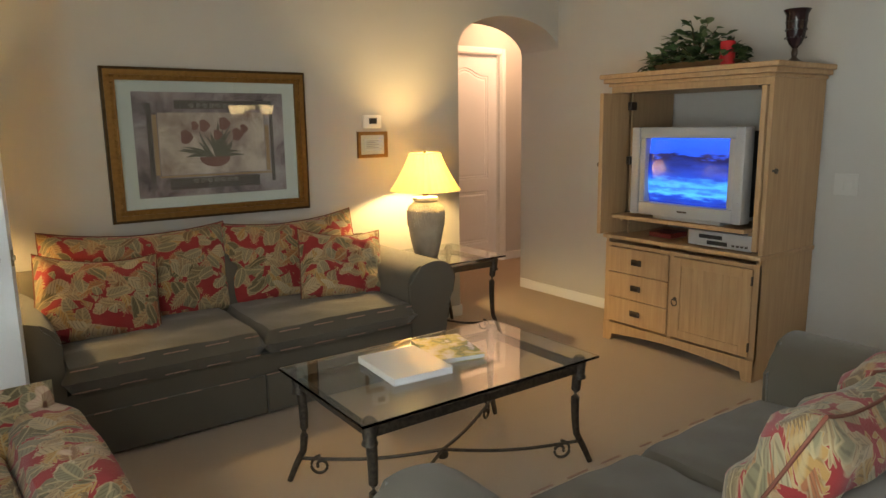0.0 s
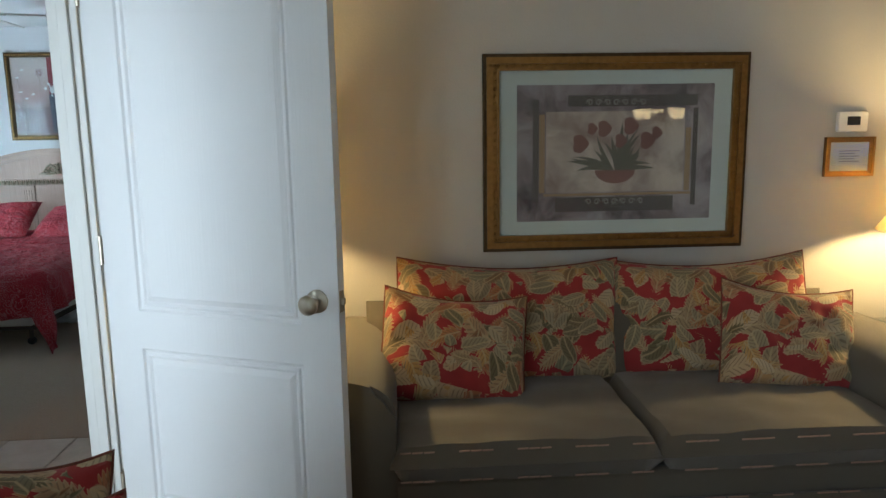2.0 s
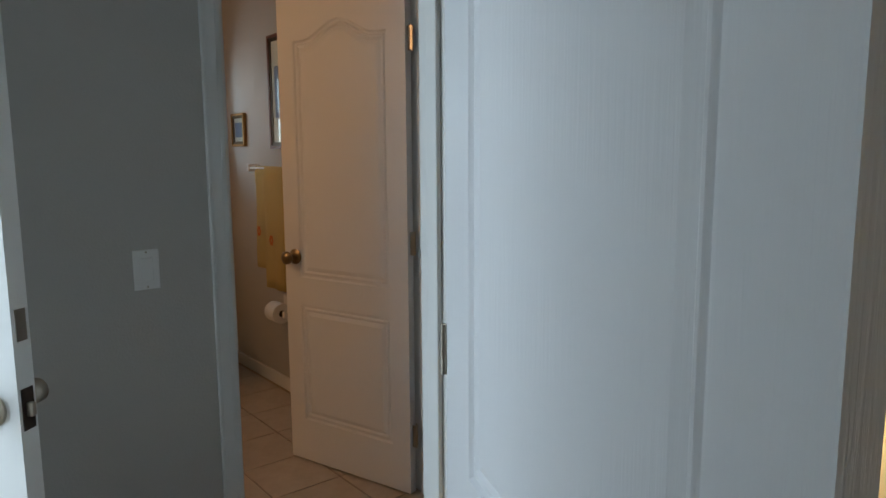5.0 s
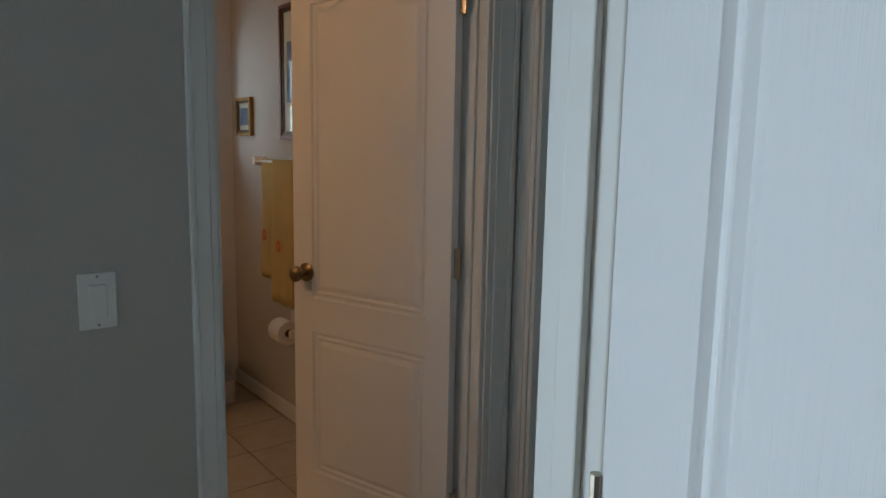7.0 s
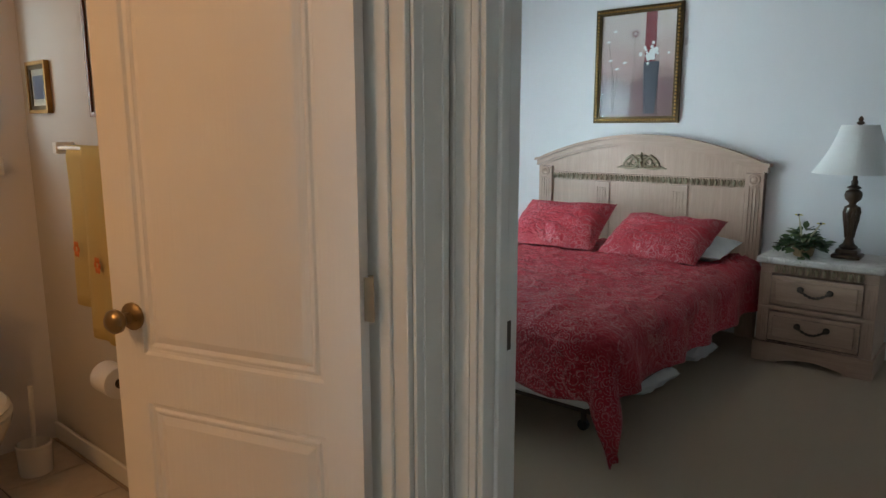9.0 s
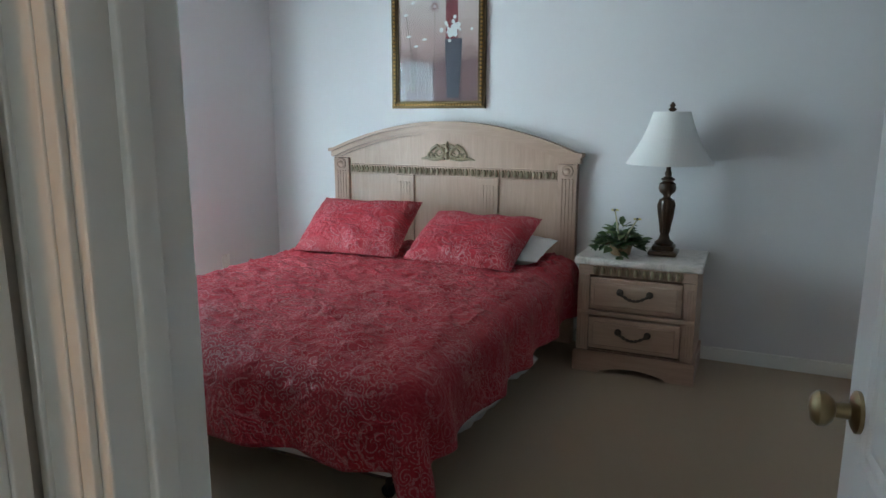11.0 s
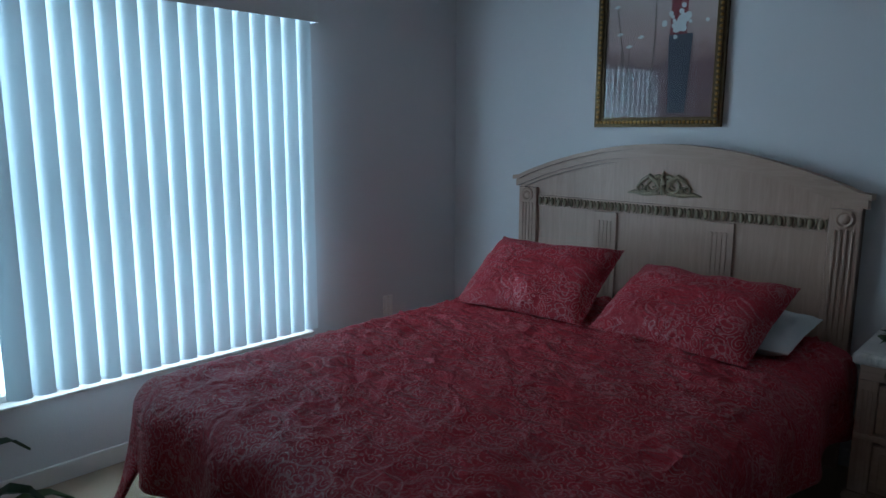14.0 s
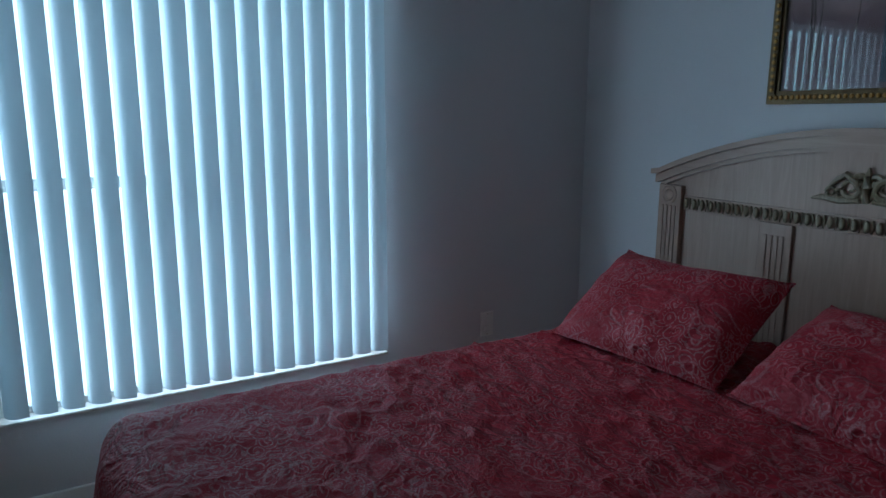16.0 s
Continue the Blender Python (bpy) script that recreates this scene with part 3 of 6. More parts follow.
casing("trim_hall_doorway", "x", 5.45, 4.16, 4.98, DT, -1, "white casing of the hall door")
panel_door("door_living", 0.81, 2.03, "white moulded two-panel door standing open", (-0.125, 3.395, 0), -22.4, NICKEL, -1)
panel_door("door_bath", 0.675, 2.03, "white moulded two-panel bathroom door standing ajar", (-1.338, 4.222, 0), 180 + 17, BRASS, -1, kz=0.935)
panel_door("door_bedroom", 0.70, 2.03, "white moulded two-panel bedroom door standing open", (-0.373, 4.515, 0), 96, BRASS, 1)
panel_door("door_hall", 0.80, 2.03, "closed white two-panel hall door", (4.97, 5.53, 0), 180, BRASS, 1)


# ---- living room things ----
def welt(bm, pts, r=0.005):
    add_tube(bm, pts, r, 6)


def roll_arm(w, d, h, n=16):
    """A scrolled sofa arm along y: an upright with a roll that hangs outwards (to -x)."""
    r = w * 0.42
    cx, cz = -w * 0.12, h - r
    out = [(w / 2, 0.0), (w / 2, cz)]
    out += [(cx + (w / 2 - cx) * math.cos(a) if a < math.pi / 2 else cx + r * 1.25 * math.cos(a), cz + r * math.sin(a)) for a in [math.pi * i / n for i in range(1, n)]]
    out += [(cx - r * 1.25, cz), (cx - r * 1.1, cz - r * 0.7), (-w * 0.36, cz - r * 1.1), (-w * 0.34, 0.0)]
    bm = prism(out, d)
    bmesh.ops.bevel(bm, geom=[e for e in bm.edges if abs(e.verts[0].co.y - e.verts[1].co.y) < 1e-5], offset=0.018, segments=2, affect='EDGES')
    return bm


def sofa(name, label, at, turn, width, seats, group="sofas"):
    """A roll-arm sofa; front towards -y, centred on x, back at y=0."""
    s = empty(name, at, turn)
    tagged(s, label, "sofa", group)
    hw, arm, depth = width / 2, 0.28, 0.86
    part("base", box(-hw + 0.16, hw - 0.16, -depth + 0.06, -0.03, 0.02, 0.30, 0.02), SOFA, s)
    part("backrest", moved(cushion(width - 0.34, 0.50, 0.22, 0.28, 26, 14), pose(0, -0.02, 0.45, 82)), SOFA, s, smooth=True)
    part("arm", moved(roll_arm(arm, depth - 0.07, 0.615), pose(-hw + 0.15, -depth + 0.04, 0.02)), SOFA, s, smooth=True)
    bm = roll_arm(arm, depth - 0.07, 0.615)
    bmesh.ops.scale(bm, vec=(-1, 1, 1), verts=bm.verts[:])
    part("arm", moved(bm, pose(hw - 0.15, -depth + 0.04, 0.02)), SOFA, s, smooth=True)
    inner = width - 2 * arm + 0.02
    cw = inner / seats
    for i in range(seats):
        cx = -inner / 2 + cw * (i + 0.5)
        bm = cushion(cw + 0.004, 0.72, 0.142, 0.10, 26, 20, 0.0, 0.014, i * 3.1)
        c = part("seat_cushion", moved(bm, pose(cx, -depth + 0.36, 0.295)), SOFA, s, smooth=True)
        for z, y in ((0.322, -depth + 0.004), (0.415, -depth + 0.006)):
            bm = bmesh.new()
            k = 22
            for q in range(k):
                if (q * 7 + i * 3) % 5 in (1, 3):
                    continue
                x0 = cx - cw / 2 + 0.03 + (cw - 0.06) * q / k
                welt(bm, [(x0, y, z), (x0 + (cw - 0.06) / k * 0.9, y, z + 0.001)], 0.0028)
            part("piping", bm, PIPING, c, "worn piping showing pale and red threads")
    # box-pleated skirt
    half = (width - 0.30) / 2
    for i in (0, 1):
        x0, x1 = (-half, -0.004) if i == 0 else (0.004, half)
        part("skirt", box(x0, x1, -depth + 0.035, -depth + 0.055, 0.012, 0.205, 0.006), SOFA, s)
    bm = bmesh.new()
    for q in range(26):
        if q % 5 in (2, 4):
            continue
        x0 = -half + 2 * half * q / 26
        welt(bm, [(x0, -depth + 0.034, 0.207), (x0 + 2 * half / 29, -depth + 0.034, 0.207)], 0.0028)
    part("skirt_piping", bm, PIPING, s, "worn piping")
    return s


PIPING = Mat("worn_piping", (0.33, 0.20, 0.15), 0.9).m


def pillow(name, label, w, h, t, m, mat=None, ears=0.05, seed=0, group="throw pillows", wrinkle=0.03):
    """A stuffed pillow standing on its lower edge, leaning as m says."""
    p = empty(name)
    p.matrix_world = m
    tagged(p, label, "pillow", group)
    bm = cushion(w, h, t, 0.40, 24, 20, ears, wrinkle, seed)
    for v in bm.verts:
        u = v.co.x / (w / 2)
        if v.co.y > 0:
            v.co.y -= 0.09 * h * (1 - u * u) * (v.co.y / (h / 2))
    part("cover", moved(bm, Matrix.Rotation(radians(90), 4, 'X') @ pose(0, h / 2, -t / 2)), mat or FLORAL, p, smooth=True)
    pts = []
    for a, b in (((-1, -1), (1, -1)), ((1, -1), (1, 1)), ((1, 1), (-1, 1)), ((-1, 1), (-1, -1))):
        for i in range(10):
            u, v = a[0] + (b[0] - a[0]) * i / 10, a[1] + (b[1] - a[1]) * i / 10
            pin = 1 - ears * (1 - abs(u * v)) * 0.5 * (u * u + v * v)
            y = v * h / 2 * pin
            if y > 0:
                y -= 0.09 * h * (1 - u * u) * (y / (h / 2))
            pts.append((u * w / 2 * pin, 0, y + h / 2))
    part("piping", tube(pts + pts[:1], 0.004, 6), mat or CORD, p)
    return p


CORD = Mat("rust_cord", (0.16, 0.05, 0.03), 0.9).m

sofa("sofa", "olive-grey roll-arm sofa with worn piping against the wall", (1.60, 4.045, 0), 0, 2.24, 2)
sofa("loveseat", "olive-grey roll-arm loveseat facing the glass coffee table", (2.03, 0.55, 0), 180, 1.86, 2)

pillow("back_pillow", "large red, sage and gold floral back pillow", 0.90, 0.50, 0.20, pose(1.215, 3.82, 0.395, -15, 1.5, 0), seed=1, ears=0.03)
pillow("back_pillow", "large red, sage and gold floral back pillow", 0.82, 0.49, 0.20, pose(2.05, 3.82, 0.395, -15, -1.5, -2), seed=5, ears=0.03)
pillow("throw_pillow", "square floral throw pillow propped against a back pillow", 0.54, 0.41, 0.17, pose(0.965, 3.585, 0.412, -20, 7, 4), seed=9)
pillow("throw_pillow", "square floral throw pillow propped against a back pillow", 0.50, 0.40, 0.17, pose(2.22, 3.595, 0.412, -20, 6, -6), seed=13)
pillow("throw_pillow", "floral throw pillow on the loveseat", 0.52, 0.47, 0.19, pose(2.44, 0.95, 0.425, -26, 6, 168), seed=17)
pillow("throw_pillow", "floral throw pillow on the loveseat", 0.56, 0.47, 0.19, pose(1.88, 0.93, 0.425, -26, -5, 184), seed=21)


def armchair(at, turn):
    s = empty("armchair", at, turn)
    tagged(s, "low floral upholstered armchair with rounded arms", "armchair")
    part("base", box(-0.40, 0.40, -0.40, 0.42, 0.03, 0.30, 0.03), FLORAL, s)
    part("backrest", moved(cushion(0.80, 0.40, 0.20, 0.3, 20, 14, 0, 0.03, 3), pose(0, 0.37, 0.385, 84)), FLORAL, s, smooth=True)
    for k in (-1, 1):
        part("arm", moved(cushion(0.84, 0.24, 0.34, 0.34, 20, 10, 0, 0.02, 7), pose(k * 0.355, -0.02, 0.20, 0, 0, 90)), FLORAL, s, smooth=True)
    part("seat_cushion", moved(cushion(0.52, 0.66, 0.17, 0.2, 18, 18, 0, 0.02, 2), pose(0, -0.10, 0.29)), FLORAL, s, smooth=True)
    for sx in (-0.34, 0.34):
        for sy in (-0.34, 0.36):
            part("foot", box(sx - 0.03, sx + 0.03, sy - 0.03, sy + 0.03, 0, 0.035), WALNUT, s)
    return s


armchair((0.29, 2.28, 0), 4)
pillow("throw_pillow", "floral throw pillow on the armchair", 0.36, 0.29, 0.13, pose(0.13, 2.34, 0.43, -26, -6, 6), seed=29)
pillow("throw_pillow", "floral throw pillow wedged in the armchair's corner", 0.30, 0.30, 0.12, pose(0.03, 2.52, 0.44, -12, 8, 24), seed=33)


def spiral(cx, cz, r0, turns, start, n=26, sign=1):
    return [(cx + sign * r0 * (1 - 0.75 * i / n) * math.cos(start + 2 * math.pi * turns * i / n), cz + r0 * (1 - 0.75 * i / n) * math.sin(start + 2 * math.pi * turns * i / n)) for i in range(n + 1)]


def iron_table(name, label, at, lx, ly, h, category, group=""):
    """A glass-topped table on splayed iron legs with scrolled stretchers; at is its middle on the floor."""
    t = empty(name, at)
    tagged(t, label, category, group)
    part("glass_top", box(-lx / 2, lx / 2, -ly / 2, ly / 2, h - 0.011, h, 0.003), GLASS, t, "clear bevelled plate glass")
    fx, fy, zr = lx / 2 - 0.055, ly / 2 - 0.055, h - 0.055
    for k in (-1, 1):
        part("rail", box(-fx, fx, k * fy - 0.008, k * fy + 0.008, zr - 0.018, zr + 0.018, 0.003), IRON, t)
        part("rail", box(k * fx - 0.008, k * fx + 0.008, -fy, fy, zr - 0.018, zr + 0.018, 0.003), IRON, t)
    for sx in (-1, 1):
        for sy in (-1, 1):
            prof = []
            n = 14
            for i in range(n + 1):
                u = i / n
                z = (h - 0.02) * (1 - u) + 0.012 * u
                out = 0.0 - 0.012 * math.sin(math.pi * min(1, u * 1.2)) + 0.045 * max(0, u - 0.72) / 0.28
                prof.append((sx * fx + sx * out, sy * fy + sy * out * 0.6, z))
            rad = [0.021 - 0.010 * (i / n) for i in range(n + 1)]
            leg = part("leg", tube(prof, rad, 10), IRON, t, smooth=True)
            part("collar", lathe([(0.018, h - 0.10), (0.027, h - 0.095), (0.027, h - 0.088), (0.022, h - 0.08), (0.027, h - 0.03), (0.027, h - 0.024), (0.016, h - 0.012)], (sx * fx, sy * fy, 0), 14), IRON, leg, smooth=True)
    # scrolled stretchers meeting in a boss
    zs = h * 0.22
    for sx in (-1, 1):
        for sy in (-1, 1):
            pts = [(sx * fx * (1 - u), sy * fy * (1 - u), zs - 0.02 * math.sin(math.pi * u)) for u in [i / 10 for i in range(11)]]
            part("stretcher", tube(pts, 0.007, 7), IRON, t)
            dx, dy = Vector((sx * fx, sy * fy, 0)).normalized()[:2]
            sp = spiral(0, 0, 0.042, 1.35, math.pi / 2, 26, -1)
            part("scroll", tube([(sx * fx - dx * (0.07 - a), sy * fy - dy * (0.07 - a), zs - 0.035 + b) for a, b in sp], 0.006, 6), IRON, t)
    part("boss", lathe([(0.004, zs - 0.04), (0.02, zs - 0.032), (0.024, zs - 0.02), (0.02, zs - 0.006), (0.004, zs)], n=14), IRON, t, smooth=True)
    return t


iron_table("coffee_table", "glass-topped coffee table on bronzed iron legs", (1.945, 2.257, 0), 1.065, 0.655, 0.469, "coffee table")
iron_table("end_table", "glass-topped iron end table beside the sofa", (2.985, 3.72, 0), 0.60, 0.60, 0.555, "end table", "end tables")
iron_table("end_table", "glass-topped iron end table beside the sofa", (0.16, 3.74, 0), 0.52, 0.56, 0.605, "end table", "end tables")


def book(name, label, m, w, d, t, cover):
    b = empty(name)
    b.matrix_world = m
    tagged(b, label, "book", "books on the coffee table")
    part("pages", box(-w / 2 + 0.003, w / 2 - 0.003, -d / 2 + 0.003, d / 2 - 0.003, 0.002, t - 0.002), LINEN, b)
    part("cover", boxes((-w / 2, w / 2, -d / 2, d / 2, 0, 0.002), (-w / 2, w / 2, -d / 2, d / 2, t - 0.002, t), (-w / 2 - 0.001, -w / 2 + 0.002, -d / 2, d / 2, 0.002, t - 0.002)), cover, b)
    return b


def magazine_mat():
    m = Mat("magazine_cover", (0.6, 0.6, 0.5), 0.25)
    n = m.noise(m.coord(), 16, 3)
    m.colour(m.ramp(n, [(0.35, (0.75, 0.74, 0.68)), (0.52, (0.55, 0.50, 0.18)), (0.62, (0.20, 0.25, 0.10)), (0.7, (0.7, 0.7, 0.66))]))
    return m.m


book("binder", "glossy white ring binder on the coffee table", pose(1.795, 2.285, 0.4695, 0, 0, -4), 0.245, 0.30, 0.026, Mat("white_vinyl", (0.72, 0.70, 0.68), 0.18).m)
book("magazine", "stack of pale magazines with a yellow-green cover", pose(2.035, 2.345, 0.4695, 0, 0, -14), 0.21, 0.28, 0.020, magazine_mat())


def crackle_mat():
    m = Mat("stoneware_urn", (0.30, 0.27, 0.22), 0.6)
    co = m.coord()
    m.colour(m.mix(m.noise(co, 12, 4), (0.22, 0.20, 0.165), (0.40, 0.37, 0.31)))
    m.bump(m.noise(co, 30, 4, 0.6, 1.0), 0.5, 0.01)
    return m.m


STONEWARE = crackle_mat()


def shade_mesh(r0, z0, r1, z1, n=40, curve=0.0, pleat=0.0):
    """An open lamp shade of cloth with a real thickness."""
    bm = bmesh.new()
    k = 6
    rings = []
    for th in (0.0, -0.003):
        for i in range(k + 1):
            u = i / k
            r = r0 + (r1 - r0) * u - curve * math.sin(math.pi * u) + th
            rings.append([bm.verts.new(((r + pleat * (q % 2)) * math.cos(2 * math.pi * q / n), (r + pleat * (q % 2)) * math.sin(2 * math.pi * q / n), z0 + (z1 - z0) * u)) for q in range(n)])
    order = rings[:k + 1] + rings[k + 1:][::-1]
    for a, b in zip(order, order[1:] + order[:1]):
        for q in range(n):
            bm.faces.new((a[q], a[(q + 1) % n], b[(q + 1) % n], b[q]))
    return bm


def shade_cloth():
    m = Mat("pleated_shade_cloth", (0.75, 0.66, 0.50), 0.9)
    tr = m.n("BsdfTranslucent")
    tr.inputs[0].default_value = (0.95, 0.84, 0.56, 1)
    mx = m.n("MixShader")
    mx.inputs[0].default_value = 0.6
    m.link(m.b.outputs[0], mx.inputs[1])
    m.link(tr.outputs[0], mx.inputs[2])
    m.link(mx.outputs[0], m.t.nodes["Material Output"].inputs[0])
    return m.m


SHADE = shade_cloth()


def urn_lamp(at, label):
    l = empty("table_lamp", at)
    tagged(l, label, "table lamp", "stoneware table lamps")
    prof = [(0.070, 0), (0.078, 0.012), (0.082, 0.03), (0.098, 0.10), (0.115, 0.20), (0.120, 0.27), (0.112, 0.31), (0.085, 0.335), (0.075, 0.345), (0.082, 0.355), (0.080, 0.372), (0.030, 0.380)]
    urn = part("urn", lathe(prof, n=32), STONEWARE, l, "embossed grey stoneware urn", True)
    bm = bmesh.new()
    for i in range(18):
        a = 2 * math.pi * i / 18
        add_tube(bm, [(0.117 * math.cos(a + d), 0.117 * math.sin(a + d), 0.245 + 0.05 * math.sin(d * 16)) for d in [j * 0.04 for j in range(8)]], 0.004, 5)
    part("relief", bm, STONEWARE, urn)
    part("neck", lathe([(0.02, 0.378), (0.02, 0.40), (0.010, 0.405), (0.010, 0.47)], n=14), BRASS, l)
    part("shade", shade_mesh(0.222, 0.415, 0.095, 0.648, 60, 0.010, 0.003), SHADE, l, "pleated cream lamp shade, lit from within")
    part("harp_top", lathe([(0.006, 0.64), (0.012, 0.65), (0.004, 0.668)], n=10), BRASS, l)
    for a in (0, 120, 240):
        c, s_ = math.cos(radians(a)), math.sin(radians(a))
        part("spider_arm", tube([(0, 0, 0.645), (0.094 * c, 0.094 * s_, 0.645)], 0.002, 5), BRASS, l)
    return l


urn_lamp((2.90, 3.75, 0.555), "grey stoneware urn lamp with a lit cream shade")
urn_lamp((0.21, 3.78, 0.605), "grey stoneware urn lamp with a lit cream shade")


def moulding_frame(parent, w, h, steps, depth, mats, names):
    """A mitred frame in x, z round its own centre; front towards -y. steps: outer inset, inner inset, front."""
    for (a, b, y), mat, nm in zip(steps, mats, names):
        bm = bmesh.new()
        x0, x1, z0, z1 = w / 2 - a, w / 2 - b, h / 2 - a, h / 2 - b
        for (p, q, r, s) in (((-x0, -z0), (x0, -z0), (x1, -z1), (-x1, -z1)), ((x0, -z0), (x0, z0), (x1, z1), (x1, -z1)),
                             ((x0, z0), (-x0, z0), (-x1, z1), (x1, z1)), ((-x0, z0), (-x0, -z0), (-x1, -z1), (-x1, z1))):
            add_prism(bm, [p, q, r, s], depth - 0 if y == 0 else depth - y, pose(0, y, 0))
        part(nm, bm, mat, parent)


def art_mat():
    m = Mat("tulip_print", (0.4, 0.3, 0.27), 0.6)
    co = m.coord()
    n = m.noise(co, 5, 6, 0.65, 0.6)
    m.colour(m.ramp(n, [(0.34, (0.09, 0.058, 0.056)), (0.5, (0.27, 0.195, 0.19)), (0.68, (0.44, 0.35, 0.33))]))
    return m.m


def art_inner_mat():
    m = Mat("tulip_print_field", (0.5, 0.38, 0.3), 0.6)
    n = m.noise(m.coord(), 7, 5, 0.6, 0.5)
    m.colour(m.ramp(n, [(0.32, (0.30, 0.19, 0.15)), (0.66, (0.62, 0.48, 0.39))]))
    return m.m


MATBOARD = paint_mat("cream_mat_board", (0.62, 0.60, 0.53), 0.9)


def pane(w, h, y):
    """A picture's glass: a thin clear sheet."""
    return box(-w / 2, w / 2, y, y + 0.002, -h / 2, h / 2)


def big_picture():
    w, h = 1.10, 0.80
    p = empty("framed_picture", (1.69, 4.022, 1.287))
    tagged(p, "large tulip still-life print in a beaded gold frame", "picture")
    moulding_frame(p, w, h, [(0, 0.014, 0.008), (0.014, 0.040, 0.0), (0.040, 0.058, 0.010), (0.058, 0.066, 0.004)], 0.036, [GOLD_DARK, GOLD, GOLD, GOLD], ["outer_moulding", "moulding", "cove", "inner_lip"])
    bm = bmesh.new()
    for i in range(34):
        for sgn in (-1, 1):
            x = -w / 2 + 0.03 + (w - 0.06) * i / 33
            add_lathe(bm, [(0.001, 0), (0.006, 0.002), (0.007, 0.005), (0.004, 0.008)], n=6, m=pose(x, 0.006, sgn * (h / 2 - 0.048), 90))
    for i in range(25):
        for sgn in (-1, 1):
            add_lathe(bm, [(0.001, 0), (0.006, 0.002), (0.007, 0.005), (0.004, 0.008)], n=6, m=pose(sgn * (w / 2 - 0.048), 0.006, -h / 2 + 0.05 + (h - 0.1) * i / 24, 90))
    part("beading", bm, GOLD, p)
    part("mat_board", box(-w / 2 + 0.06, w / 2 - 0.06, 0.024, 0.030, -h / 2 + 0.06, h / 2 - 0.06), MATBOARD, p)
    aw, ah = 0.82, 0.555
    art = part("print", box(-aw / 2, aw / 2, 0.022, 0.0239, -ah / 2, ah / 2), art_mat(), p, "sepia print of tulips in a bowl")
    part("print_field", box(-0.29, 0.29, 0.0208, 0.0218, -0.16, 0.17), art_inner_mat(), art)
    dark = Mat("print_ink", (0.135, 0.10, 0.085), 0.7).m
    grey = Mat("print_leaf_ink", (0.17, 0.14, 0.10), 0.7).m
    rose = Mat("print_rose_ink", (0.26, 0.115, 0.09), 0.7).m
    part("band", boxes((-0.25, 0.25, 0.0208, 0.0218, -0.24, -0.18), (-0.20, 0.34, 0.0208, 0.0218, 0.19, 0.235), (-0.345, -0.32, 0.0208, 0.0218, -0.20, 0.22), (0.325, 0.345, 0.0208, 0.0218, -0.22, 0.18)), dark, art)
    part("tan_strip", boxes((-0.318, -0.295, 0.0209, 0.0217, -0.16, 0.16), (-0.30, 0.33, 0.0209, 0.0217, -0.174, -0.164), (0.295, 0.318, 0.0209, 0.0217, -0.16, 0.10)), Mat("print_tan_ink", (0.40, 0.24, 0.13), 0.7).m, art)
    part("bowl", moved(prism([(0.085 * math.cos(a), 0.055 * math.sin(a)) for a in [math.pi * (1 + i / 12) for i in range(13)]], 0.001), pose(0, 0.0195, -0.07)), rose, art)
    bm = bmesh.new()
    rng = random.Random(4)
    for i in range(26):
        a = rng.uniform(0.15, math.pi - 0.15)
        ln = rng.uniform(0.10, 0.21)
        bend = rng.uniform(-0.5, 0.5)
        pts = [(ln * u * math.cos(a + bend * u), -0.075 + ln * u * math.sin(a + bend * u)) for u in [j / 6 for j in range(7)]]
        wd = rng.uniform(0.006, 0.012)
        left = [(x - wd * math.sin(a) * math.sin(math.pi * j / 6), z + wd * math.cos(a) * math.sin(math.pi * j / 6)) for j, (x, z) in enumerate(pts)]
        right = [(x + wd * math.sin(a) * math.sin(math.pi * j / 6), z - wd * math.cos(a) * math.sin(math.pi * j / 6)) for j, (x, z) in enumerate(pts)]
        add_prism(bm, left + right[-2:0:-1], 0.0006, pose(0, 0.0200 - i * 0.00001, 0))
    part("leaves", bm, grey, art)
    bm = bmesh.new()
    for x, z, r in ((-0.15, 0.04, 0.032), (-0.05, 0.10, 0.028), (0.06, 0.11, 0.030), (0.13, 0.05, 0.03), (0.02, 0.05, 0.024), (-0.10, 0.10, 0.02), (0.17, 0.08, 0.022)):
        add_prism(bm, [(x + r * math.cos(a) * (1 + 0.25 * math.cos(3 * a)), z + r * 1.2 * math.sin(a)) for a in [2 * math.pi * i / 14 for i in range(14)]], 0.0006, pose(0, 0.0192, 0))
    part("tulips", bm, rose, art)
    bm = bmesh.new()
    for z in (0.205, -0.20):
        for i in range(7):
            c = -0.11 + 0.22 * i / 6
            add_tube(bm, [(c + a, 0.0205, z + b) for a, b in spiral(0, 0, 0.014, 1.2, 0, 12, 1 if i % 2 else -1)], 0.0022, 4)
    part("scrollwork", bm, Mat("print_scroll_ink", (0.34, 0.29, 0.25), 0.7).m, art)
    g = part("glass", pane(w - 0.12, h - 0.12, 0.013), GLASS, p, "reflecting picture glass")
    g.visible_shadow = False
    return p


big_picture()


